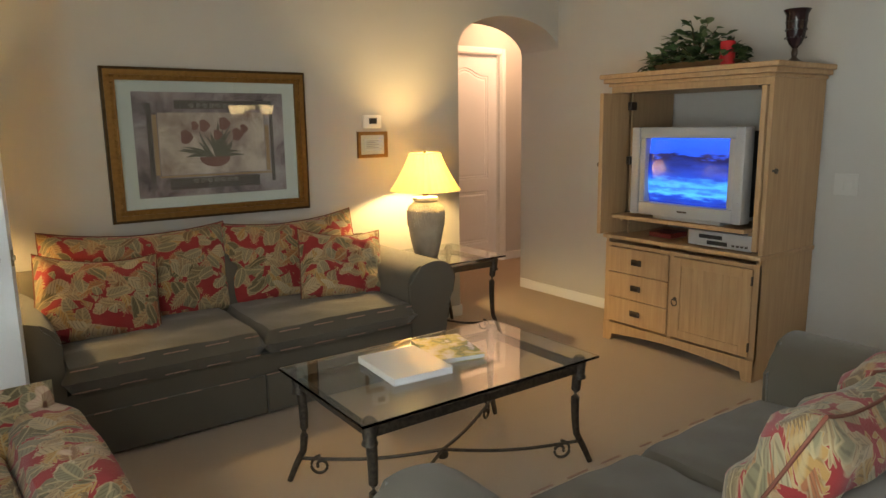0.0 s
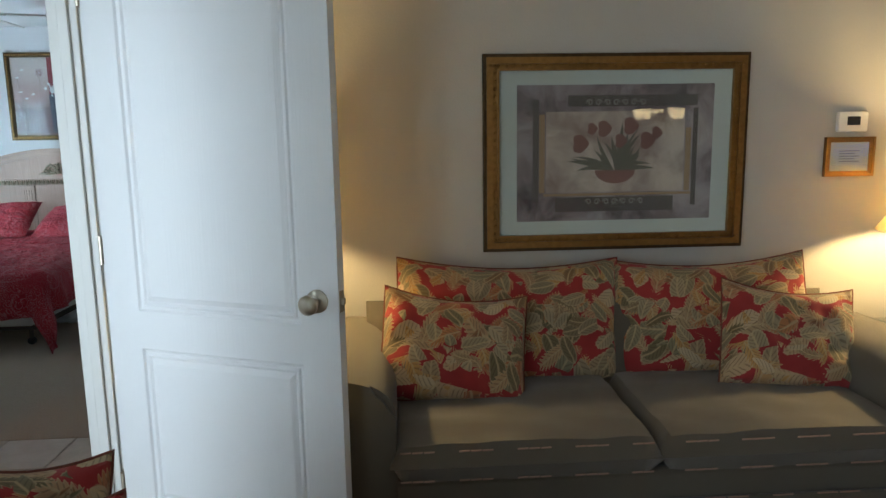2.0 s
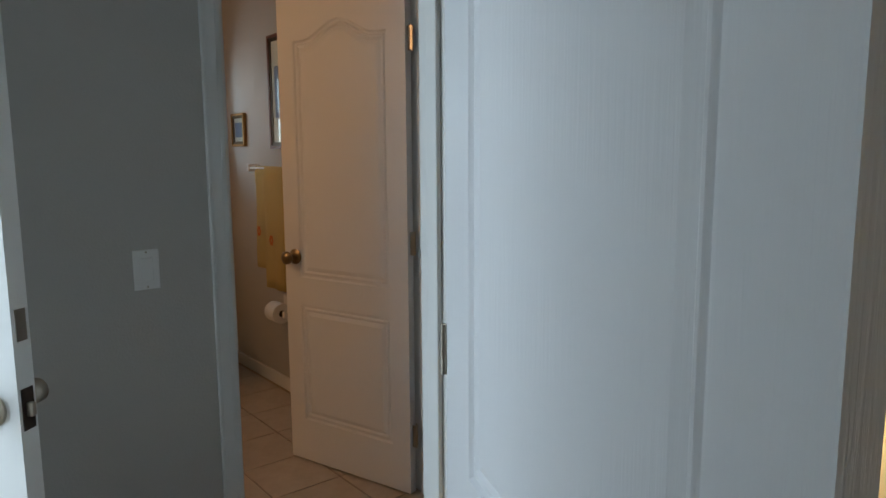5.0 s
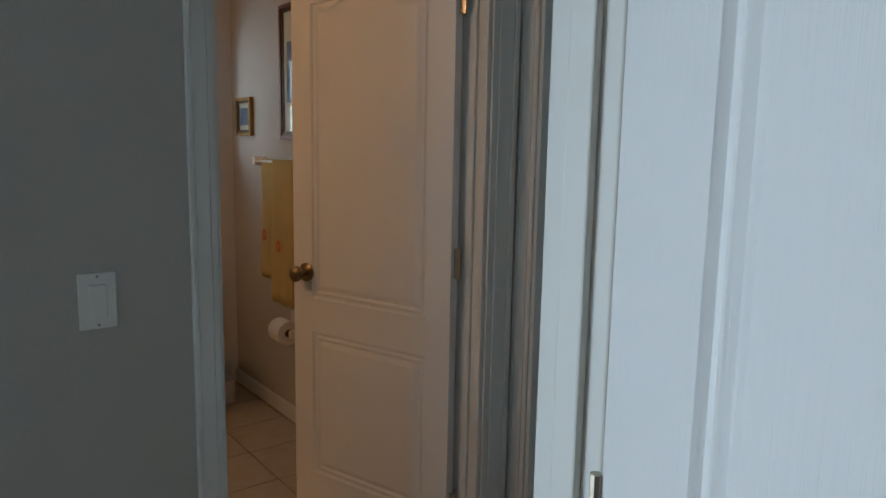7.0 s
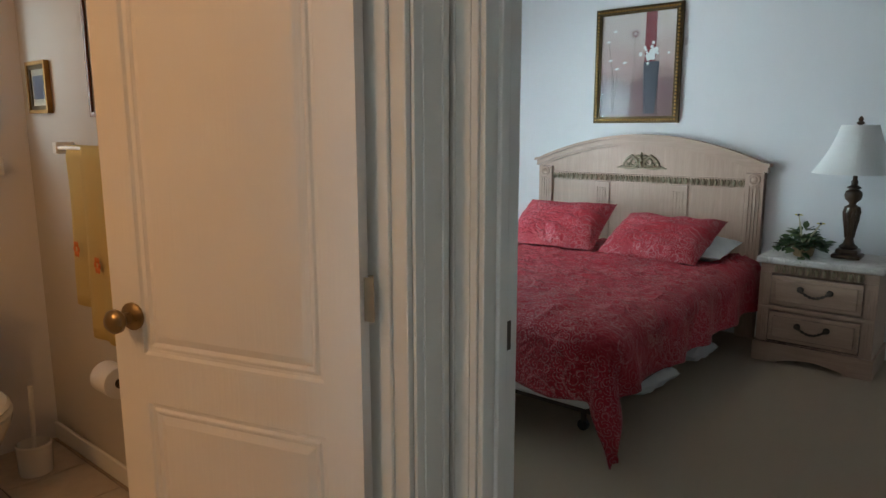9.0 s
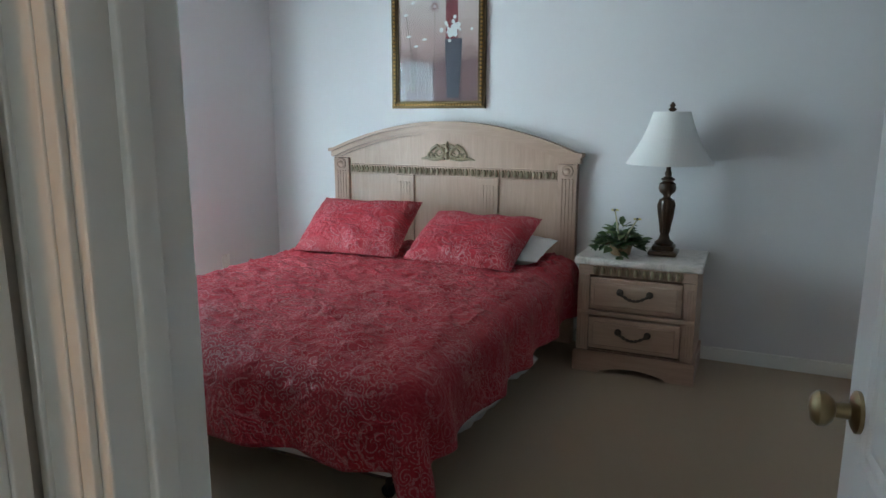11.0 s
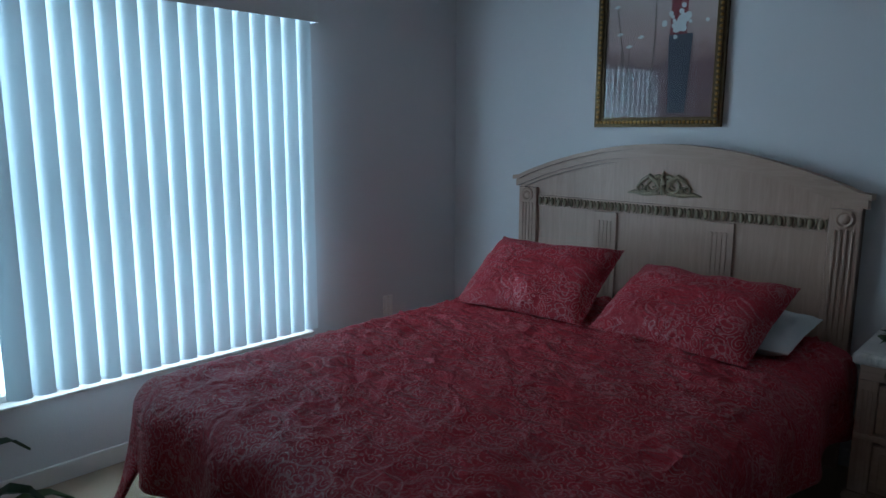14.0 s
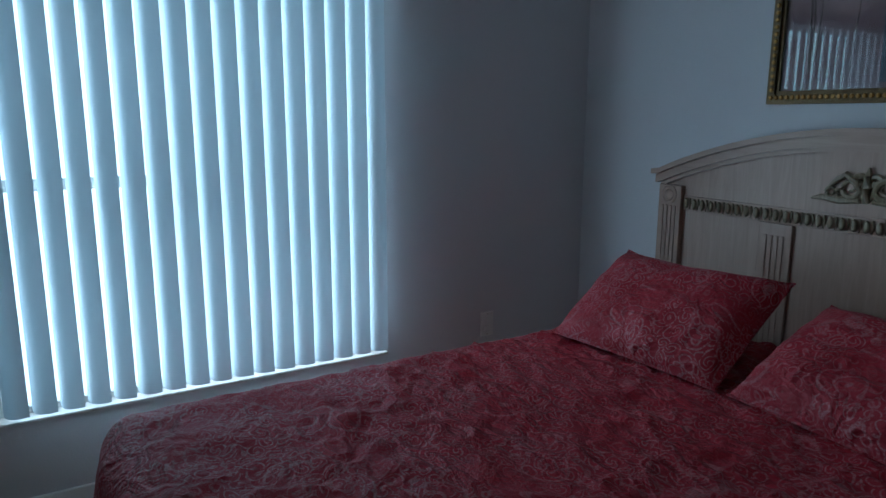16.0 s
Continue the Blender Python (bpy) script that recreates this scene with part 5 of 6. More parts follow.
            add_tube(bm, [(k * (cx + a), -0.040, cz + b) for a, b in sp], [0.011 - 0.007 * i / 20 for i in range(21)], 7)
        add_tube(bm, [(k * 0.02, -0.040, 1.095), (k * 0.09, -0.040, 1.092), (k * 0.15, -0.040, 1.098), (k * 0.185, -0.038, 1.090)], [0.008, 0.013, 0.010, 0.003], 7)
        add_tube(bm, [(k * 0.01, -0.040, 1.10), (k * 0.035, -0.043, 1.155), (k * 0.07, -0.043, 1.178), (k * 0.105, -0.042, 1.155), (k * 0.13, -0.040, 1.13)], [0.005, 0.012, 0.012, 0.010, 0.004], 7)
    add_tube(bm, [(0, -0.042, 1.09), (0, -0.046, 1.14), (0, -0.046, 1.18), (0, -0.042, 1.205)], [0.012, 0.015, 0.012, 0.003], 8)
    part("carved_crest", bm, CARVED, h, "carved acanthus scroll crest", True)
    return h


CARVED = wood_mat("antiqued_carving", (0.34, 0.27, 0.17), (0.16, 0.12, 0.07), 2)


def egg_mesh():
    bm = bmesh.new()
    add_lathe(bm, [(0.001, 0), (0.010, 0.003), (0.012, 0.007), (0.007, 0.011)], n=8, m=pose(-0.003, 0, 0, 90))
    bmesh.ops.scale(bm, vec=(1, 1, 1.9), verts=bm.verts[:])
    add_tube(bm, [(0.014, -0.003, 0.022), (0.019, -0.005, 0.0), (0.013, -0.003, -0.022)], [0.003, 0.004, 0.002], 5)
    me = bpy.data.meshes.new("egg_moulding")
    bm.to_mesh(me)
    bm.free()
    me.materials.append(CARVED)
    me.shade_smooth()
    return me


EGG = egg_mesh()


def bed():
    b = empty("bed", (-2.425, WY - 0.004, 0))
    tagged(b, "queen bed with a crimson paisley comforter and arched oak headboard", "bed")
    headboard(b)
    part("mattress", moved(cushion(1.50, 1.98, 0.21, 0.12, 26, 26), pose(0, -1.13, 0.330)), LINEN, b, smooth=True)
    part("box_spring", box(-0.755, 0.755, -2.17, -0.12, 0.165, 0.34, 0.02), LINEN, b)
    rail = part("bed_frame", boxes((-0.75, -0.72, -2.12, -0.10, 0.13, 0.165), (0.72, 0.75, -2.12, -0.10, 0.13, 0.165), (-0.72, 0.72, -2.12, -2.09, 0.13, 0.165), (-0.72, 0.72, -1.15, -1.11, 0.13, 0.163)), PEWTER, b)
    for x in (-0.62, 0.66):
        for y in (-2.02, -0.4):
            part("leg", tube([(x, y, 0.03), (x, y, 0.14)], 0.014, 8), PEWTER, rail)
            part("caster", lathe([(0.005, -0.014), (0.026, -0.012), (0.026, 0.012), (0.005, 0.014)], n=14, m=pose(x, y, 0.028, 90)), BLACK, rail)
    q = part("comforter", comforter(-0.755, 0.80, -2.16, -0.16, 0.563, 0.335, 0.362, 0.10), PAISLEY, b, "crimson paisley comforter with puckered seams", True)
    sol = q.modifiers.new("thick", 'SOLIDIFY')
    sol.thickness, sol.offset = 0.014, -1
    return b


bed()
pillow("bed_pillow", "crimson paisley pillow sham leaning on the headboard", 0.66, 0.47, 0.17, pose(-2.77, 7.26, 0.585, -56, 0, 4), PAISLEY, 0.06, 31, "bed pillows", 0.022)
pillow("bed_pillow", "crimson paisley pillow sham leaning on the headboard", 0.66, 0.47, 0.17, pose(-2.08, 7.27, 0.580, -63, 0, -5), PAISLEY, 0.06, 37, "bed pillows", 0.022)
pillow("sleeping_pillow", "white pillow lying behind the sham", 0.66, 0.42, 0.12, pose(-2.00, 7.42, 0.600, -84, 0, 0), LINEN, 0.06, 41, "bed pillows")


def cloth_bundle(at, turn, w, d, h, seed):
    """A slack white bundle pushed under the bed."""
    b = empty("cloth_bundle", at, turn)
    tagged(b, "white crumpled cloth bundle lying under the bed", "bundle", "bundles under the bed")
    part("cloth", cushion(w, d, h, 0.45, 22, 16, 0.04, 0.05, seed), LINEN, b, smooth=True)


cloth_bundle((-1.80, 6.66, 0.0), 80, 0.40, 0.24, 0.11, 3)
cloth_bundle((-1.78, 7.32, 0.0), 84, 0.32, 0.22, 0.10, 8)


def nightstand(at):
    s = empty("nightstand", at)
    tagged(s, "whitewashed oak nightstand with a cream marble top", "nightstand")
    w, d = 0.60, 0.44
    h = w / 2
    part("body", boxes((-h, -h + 0.018, -d, 0, 0.10, 0.59), (h - 0.018, h, -d, 0, 0.10, 0.59), (-h + 0.018, h - 0.018, -0.012, 0, 0.10, 0.59), (-h + 0.018, h - 0.018, -d + 0.012, -0.012, 0.10, 0.12)), OAK, s)
    for k in (-1, 1):
        x0, x1 = sorted((k * h, k * (h - 0.062)))
        p = part("pilaster", box(x0, x1, -d - 0.006, -d + 0.014, 0.11, 0.535, 0.002), OAK, s)
        for i in range(3):
            xc = (x0 + x1) / 2 + (i - 1) * 0.014
            part("flute", box(xc - 0.004, xc + 0.004, -d - 0.010, -d - 0.0061, 0.14, 0.50, 0.0018), OAK, p)
    part("divider", box(-h, h, -d - 0.012, -d + 0.014, 0.318, 0.342, 0.004), OAK_X, s)
    part("frieze", box(-h, h, -d - 0.006, -d + 0.014, 0.536, 0.592, 0.003), OAK_X, s)
    for i in range(11):
        e = new("egg_moulding", EGG)
        e.parent, e.location = s, (-h + 0.09 + (w - 0.18) * i / 10, -d - 0.006, 0.563)
    for z0 in (0.135, 0.352):
        dr = part("drawer", box(-h + 0.066, h - 0.066, -d - 0.014, -d + 0.01, z0, z0 + 0.172, 0.005), OAK_X, s)
        part("raised_field", box(-h + 0.090, h - 0.090, -d - 0.021, -d - 0.0141, z0 + 0.022, z0 + 0.150, 0.006), OAK_X, dr)
        bm = bmesh.new()
        zc = z0 + 0.095
        for k in (-1, 1):
            add_lathe(bm, [(0.016, 0), (0.018, 0.004), (0.013, 0.012), (0.016, 0.020), (0.009, 0.028)], n=14, m=pose(k * 0.075, -d - 0.021, zc + 0.012, 90))
        add_tube(bm, [(0.075 * (2 * i / 14 - 1), -d - 0.044, zc + 0.010 - 0.034 * math.sin(math.pi * i / 14)) for i in range(15)], [0.005 + 0.004 * (i % 2) for i in range(15)], 7)
        part("bail_pull", bm, PEWTER, dr, "cast metal bail pull", True)
    n = 14
    out = [(-h - 0.014, 0), (-0.17, 0)] + [(-0.17 + 0.34 * i / n, 0.012 + 0.028 * math.sin(math.pi * i / n)) for i in range(n + 1)] + [(0.17, 0), (h + 0.014, 0), (h + 0.014, 0.105), (h, 0.118), (-h, 0.118), (-h - 0.014, 0.105)]
    part("plinth", prism(out, 0.022, pose(0, -d - 0.018, 0)), OAK_X, s)
    for k in (-1, 1):
        x0, x1 = sorted((k * h, k * (h + 0.014)))
        part("side_plinth", box(x0, x1, -d + 0.004, 0, 0, 0.112, 0.003), OAK, s)
    part("marble_top", box(-h - 0.022, h + 0.022, -d - 0.030, 0, 0.592, 0.630, 0.010, seg=3), MARBLE, s, "thick cream marble top", True)
    return s


nightstand((-1.165, WY - 0.016, 0))


def bedside_lamp(at):
    l = empty("bedside_lamp", at)
    tagged(l, "dark carved wood table lamp with a white shade, unlit", "table lamp")
    part("base", boxes((-0.075, 0.075, -0.075, 0.075, 0, 0.026), (-0.058, 0.058, -0.058, 0.058, 0.026, 0.055), bevel=0.010), WALNUT, l, smooth=True)
    part("stem", lathe([(0.045, 0.055), (0.050, 0.066), (0.030, 0.084), (0.022, 0.11), (0.026, 0.16), (0.038, 0.225), (0.043, 0.265), (0.038, 0.295), (0.018, 0.310), (0.020, 0.320), (0.040, 0.338), (0.046, 0.360), (0.042, 0.382), (0.024, 0.395), (0.036, 0.402), (0.036, 0.408), (0.016, 0.420), (0.018, 0.440), (0.012, 0.450), (0.012, 0.53), (0.008, 0.54)], n=24), WALNUT, l, "turned dark wood stem", True)
    bm = bmesh.new()
    for i in range(14):
        a = 2 * math.pi * i / 14
        add_tube(bm, [(r * math.cos(a), r * math.sin(a), z) for r, z in ((0.023, 0.12), (0.027, 0.16), (0.039, 0.225), (0.044, 0.265), (0.036, 0.297))], 0.004, 5)
    part("reeding", bm, WALNUT, l)
    part("shade", shade_mesh(0.222, 0.485, 0.094, 0.755, 48, 0.016), SHADE_OFF, l, "white coolie shade")
    part("harp", tube([(0.05 * math.sin(math.pi * u), 0, 0.53 + 0.22 * u) for u in [i / 8 for i in range(9)]] + [(-0.05 * math.sin(math.pi * u), 0, 0.75 - 0.22 * u) for u in [i / 8 for i in range(1, 9)]], 0.002, 5), BRASS, l)
    part("finial", lathe([(0.004, 0.752), (0.018, 0.762), (0.022, 0.768), (0.010, 0.778), (0.015, 0.788), (0.003, 0.806)], n=14), WALNUT, l, smooth=True)
    for a in (0, 120, 240):
        part("spider_arm", tube([(0, 0, 0.752), (0.093 * math.cos(radians(a)), 0.093 * math.sin(radians(a)), 0.752)], 0.002, 5), BRASS, l)
    return l


bedside_lamp((-1.065, 7.765, 0.630))
pot = ivy("silk_plant", "small silk foliage plant with yellow flowers in a wicker basket", (-1.275, 7.66, 0.655), (0.115, 0.10), 150, 0.058, 12, "silk plant", 0.12, [(0.02, -0.13, -0.02), (-0.16, -0.02, 0.02)])
part("basket", lathe([(0.045, -0.025), (0.052, -0.02), (0.060, 0.02), (0.063, 0.03), (0.055, 0.03), (0.048, 0.0)], n=18), wood_mat("light_wicker", (0.36, 0.24, 0.12), (0.18, 0.10, 0.05), 4), pot)
YEL = Mat("yellow_petal", (0.55, 0.45, 0.10), 0.6).m
PALE = Mat("pale_stem", (0.38, 0.36, 0.24), 0.7).m
for fx, fy, fz in ((-0.035, -0.02, 0.215), (0.085, -0.03, 0.175)):
    f = part("flower_stem", tube([(0, 0, 0.0), (fx * 0.5, fy, fz * 0.6), (fx, fy, fz)], [0.004, 0.006, 0.004], 6), PALE, pot)
    bm = bmesh.new()
    for i in range(7):
        a = 2 * math.pi * i / 7
        add_leaf(bm, (fx, fy, fz), (math.cos(a), math.sin(a) - 0.4, 0.2), (0, -0.3, 1), 0.026, 0.016)
    part("petals", bm, YEL, f)
    part("flower_eye", lathe([(0.001, -0.006), (0.008, 0), (0.006, 0.008), (0.001, 0.01)], (fx, fy - 0.008, fz), 8), BLACK, f)


def bed_picture():
    w, h = 0.640, 0.80
    p = empty("framed_picture", (-2.505, WY - 0.034, 1.808))
    tagged(p, "flower print in a dark beaded gold frame over the bed", "picture")
    moulding_frame(p, w, h, [(0, 0.012, 0.008), (0.012, 0.034, 0.0), (0.034, 0.046, 0.008)], 0.032, [GOLD_DARK, GOLD_DARK, GOLD_DARK], ["outer_moulding", "moulding", "inner_lip"])
    bm = bmesh.new()
    for i in range(30):
        for sgn in (-1, 1):
            add_lathe(bm, [(0.001, 0), (0.009, 0.002), (0.006, 0.007)], n=6, m=pose(-w / 2 + 0.023 + (w - 0.046) * i / 29, 0.001, sgn * (h / 2 - 0.023), 90))
            add_lathe(bm, [(0.001, 0), (0.009, 0.002), (0.006, 0.007)], n=6, m=pose(sgn * (w / 2 - 0.023), 0.001, -h / 2 + 0.05 + (h - 0.1) * i / 29, 90))
    part("beading", bm, GOLD, p)
    m = Mat("flower_print", (0.5, 0.42, 0.4), 0.6)
    sep = m.n("SeparateXYZ")
    m.link(m.coord(), sep.inputs[0])
    z = m.math('ADD', sep.outputs[2], m.math('MULTIPLY', m.noise(m.coord(), 5, 4), 0.2))
    m.colour(m.ramp(z, [(0.0, (0.16, 0.075, 0.085)), (0.10, (0.40, 0.25, 0.24)), (0.35, (0.52, 0.42, 0.41))]))
    art = part("print", box(-w / 2 + 0.042, w / 2 - 0.042, 0.020, 0.026, -h / 2 + 0.042, h / 2 - 0.042), m.m, p, "print of pale flowers in a tall dark vase")
    part("red_band", box(0.055, 0.135, 0.0185, 0.0199, -h / 2 + 0.10, h / 2 - 0.044), Mat("crimson_ink", (0.20, 0.02, 0.03), 0.7).m, art)
    part("dark_vase", prism([(0.06, -0.335), (0.145, -0.335), (0.165, 0.02), (0.05, 0.02)], 0.001, pose(0, 0.0172, 0)), Mat("slate_ink", (0.05, 0.05, 0.075), 0.7).m, art)
    white = Mat("white_ink", (0.66, 0.66, 0.68), 0.7).m
    bm = bmesh.new()
    rng = random.Random(9)
    for i in range(40):
        x, z_ = 0.105 + rng.gauss(0, 0.035), 0.075 + rng.gauss(0, 0.028)
        r = rng.uniform(0.008, 0.018)
        add_prism(bm, [(x + r * math.cos(a), z_ + r * math.sin(a)) for a in [2 * math.pi * k / 8 for k in range(8)]], 0.0004, pose(0, 0.0168 - i * 0.00002, 0))
    for x, z_ in ((-0.20, 0.04), (-0.15, -0.02), (-0.09, 0.02), (-0.22, 0.17), (-0.17, 0.24)):
        add_prism(bm, [(x - 0.02, z_), (x, z_ - 0.006), (x + 0.02, z_ + 0.004), (x, z_ + 0.012)], 0.0004, pose(0, 0.0168, 0))
    part("white_blooms", bm, white, art)
    bm = bmesh.new()
    for i in range(12):
        a = 2 * math.pi * i / 12
        add_prism(bm, [(-0.02 + 0.012 * math.cos(a - 0.3), 0.215 + 0.012 * math.sin(a - 0.3)), (-0.02 + 0.045 * math.cos(a), 0.215 + 0.045 * math.sin(a)), (-0.02 + 0.012 * math.cos(a + 0.3), 0.215 + 0.012 * math.sin(a + 0.3))], 0.0004, pose(0, 0.0180 - i * 0.00003, 0))
    part("daisy", bm, Mat("plum_ink", (0.16, 0.04, 0.05), 0.7).m, art)
    bm = bmesh.new()
    for x, x1, z_ in ((-0.20, -0.17, 0.04), (-0.15, -0.17, -0.02), (-0.02, -0.04, 0.19), (-0.22, -0.18, 0.17)):
        add_tube(bm, [(x, 0.0185, z_), ((x + x1) / 2 + 0.01, 0.0185, z_ / 2 - 0.1), (x1, 0.0185, -0.30)], 0.0018, 4)
    part("stalks", bm, Mat("stalk_ink", (0.24, 0.19, 0.17), 0.7).m, art)
    g = part("glass", pane(w - 0.088, h - 0.088, 0.0115), GLASS, p, "reflecting picture glass")
    g.visible_shadow = False
    return p


bed_picture()


def vertical_blind():
    b = empty("vertical_blind", (WX + 0.095, 0, 0))
    tagged(b, "white vertical blind, vanes partly open, glowing with daylight", "window blind")
    y0, y1, z0, z1 = 5.50, 6.838, 0.412, 1.905
    part("headrail", box(-0.03, 0.03, y0 - 0.02, y1 + 0.02, z1, z1 + 0.05, 0.004), WHITE_PL, b)
    part("valance", boxes((0.034, 0.042, y0 - 0.04, y1 + 0.04, z1 - 0.025, z1 + 0.085), (-0.09, 0.034, y1 + 0.032, y1 + 0.04, z1 - 0.025, z1 + 0.085), (-0.09, 0.034, y0 - 0.04, y0 - 0.032, z1 - 0.025, z1 + 0.085)), LINEN, b, "white valance with returned ends")
    me = bpy.data.meshes.new("vane")
    bm = bmesh.new()
    n = 8
    k = 6
    cols = []
    for i in range(n + 1):
        u = i / n - 0.5
        cols.append([bm.verts.new((0.027 * (1 - 4 * u * u), u * 0.089, z0 + (z1 - z0) * j / k)) for j in range(k + 1)])
    for i in range(n):
        for j in range(k):
            bm.faces.new((cols[i][j], cols[i + 1][j], cols[i + 1][j + 1], cols[i][j + 1]))
    bm.to_mesh(me)
    bm.free()
    me.materials.append(VANE)
    me.shade_smooth()
    rng = random.Random(6)
    count = 17
    for i in range(count):
        v = new("vane", me)
        v.parent = b
        v.matrix_local = pose(0, y0 + 0.03 + (y1 - y0 - 0.06) * i / (count - 1), 0, 0, 0, -38 + rng.uniform(-4, 4))
    bm = bmesh.new()
    for i in range(count - 1):
        ya = y0 + 0.03 + (y1 - y0 - 0.06) * i / (count - 1)
        add_tube(bm, [(0.0, ya, z0 + 0.012), (0.0, ya + 0.04, z0 + 0.004), (0.0, ya + 0.079, z0 + 0.012)], 0.0012, 4)
    part("bottom_chain", bm, WHITE_PL, b)
    return b


vertical_blind()


def window(name, label, y0, y1, z0, z1, wall=WX):
    w = empty(name)
    structure(w, label, "window")
    x = wall - 0.07
    part("window_frame", boxes((x - 0.02, x + 0.02, y0, y0 + 0.035, z0, z1), (x - 0.02, x + 0.02, y1 - 0.035, y1, z0, z1), (x - 0.02, x + 0.02, y0 + 0.035, y1 - 0.035, z0, z0 + 0.035), (x - 0.02, x + 0.02, y0 + 0.035, y1 - 0.035, z1 - 0.035, z1)), WHITE_PL, w)
    zm = (z0 + z1) / 2
    part("meeting_rail", box(x - 0.018, x + 0.018, y0 + 0.035, y1 - 0.035, zm - 0.02, zm + 0.02), WHITE_PL, w)
    for a, b in ((z0 + 0.035, zm - 0.02), (zm + 0.02, z1 - 0.035)):
        g = part("pane", box(x - 0.002, x + 0.002, y0 + 0.035, y1 - 0.035, a, b), GLASS, w)
        g.visible_shadow = False
    part("window_sill", box(wall - 0.05, wall + 0.02, y0 + 0.002, y1 - 0.002, z0, z0 + 0.012, 0.003), MARBLE, w)
    return w


window("window_1", "white-framed bedroom window behind the blind", W0, W1, WZ0, WZ1)
window("window_2", "small white-framed bathroom window", B0, B1, BZ0, BZ1, XB)


def ceiling_fan(at):
    f = empty("ceiling_fan", at)
    tagged(f, "white five-blade ceiling fan with a lit glass globe", "ceiling fan")
    part("canopy", lathe([(0.075, 0.0), (0.070, -0.02), (0.03, -0.05), (0.015, -0.055), (0.013, -0.12)], n=20), WHITE_PL, f, smooth=True)
    part("motor", lathe([(0.05, -0.12), (0.10, -0.135), (0.115, -0.165), (0.105, -0.20), (0.06, -0.22), (0.05, -0.235)], n=24), WHITE_PL, f, smooth=True)
    part("globe", lathe([(0.05, -0.232), (0.075, -0.25), (0.088, -0.29), (0.075, -0.33), (0.035, -0.352), (0.004, -0.357)], n=24), glow_mat("lit_globe", (1.0, 0.93, 0.82), 3.0), f, "lit white glass globe", True)
    for i in range(5):
        a = 72 * i + 20
        bl = part("blade", moved(box(0.17, 0.60, -0.06, 0.06, -0.004, 0.004, 0.003), pose(0, 0, -0.175, 0, 0, a) @ pose(0, 0, 0, 11)), WHITE_PL, f)
        part("blade_iron", moved(box(0.09, 0.20, -0.018, 0.018, -0.010, -0.004, 0.002), pose(0, 0, -0.175, 0, 0, a)), BRASS, bl)
    return f


ceiling_fan((-2.10, 6.30, CEILING_B))


def outlet(name, label, at, turn, rocker=True):
    o = empty(name, at, turn)
    tagged(o, label, "switch plate" if rocker else "outlet")
    part("plate", box(-0.036, 0.036, -0.006, 0, -0.058, 0.058, 0.003), WHITE_PL, o)
    if rocker:
        part("rocker", box(-0.017, 0.017, -0.010, -0.0061, -0.034, 0.034, 0.002), WHITE_PL, o)
    else:
        for z in (-0.02, 0.02):
            part("socket", box(-0.015, 0.015, -0.008, -0.0061, z - 0.014, z + 0.014, 0.003), WHITE_PL, o)
    for z in (-0.05, 0.05):
        part("screw", lathe([(0.003, 0), (0.003, 0.0015), (0.001, 0.002)], n=8, m=pose(0, -0.006, z, 90)), NICKEL, o)
    return o


outlet("wall_outlet", "white wall outlet beside the bed", (WX, 7.42, 0.40), 90, False)
outlet("light_switch", "white rocker light switch beside the bathroom door", (BX, 3.21, 1.05), 90)


def broad_plant(at):
    p = empty("potted_plant", at)
    tagged(p, "dark long-leaved potted plant standing on the carpet", "plant")
    part("pot", lathe([(0.09, 0), (0.10, 0.01), (0.13, 0.22), (0.14, 0.225), (0.14, 0.25), (0.12, 0.25), (0.11, 0.20)], n=24), STONEWARE, p, smooth=True)
    part("soil", lathe([(0.11, 0.19), (0.115, 0.205), (0.02, 0.215)], n=16), BLACK, p)
    bm = bmesh.new()
    rng = random.Random(2)
    for i in range(13):
        a = 2 * math.pi * i / 13 + rng.uniform(-.2, .2)
        ln, rise = rng.uniform(0.26, 0.40), rng.uniform(0.42, 0.60)
        row = []
        for j in range(9):
            u = j / 8
            r = ln * u
            z = 0.20 + rise * math.sin(u * 2.0) * 0.95
            w_ = 0.034 * math.sin(math.pi * min(1, 0.1 + u * 0.9)) + 0.002
            c = Vector((r * math.cos(a), r * math.sin(a), z))
            s = Vector((-math.sin(a), math.cos(a), 0.0)) * w_
            row.append((bm.verts.new(c - s), bm.verts.new(c - Vector((0, 0, 0.008))), bm.verts.new(c + s)))
        for q, r_ in zip(row, row[1:]):
            bm.faces.new((q[0], q[1], r_[1], r_[0]))
            bm.faces.new((q[1], q[2], r_[2], r_[1]))
    part("leaves", bm, LEAF, p)
    return p


broad_plant((-2.52, 4.98, 0))


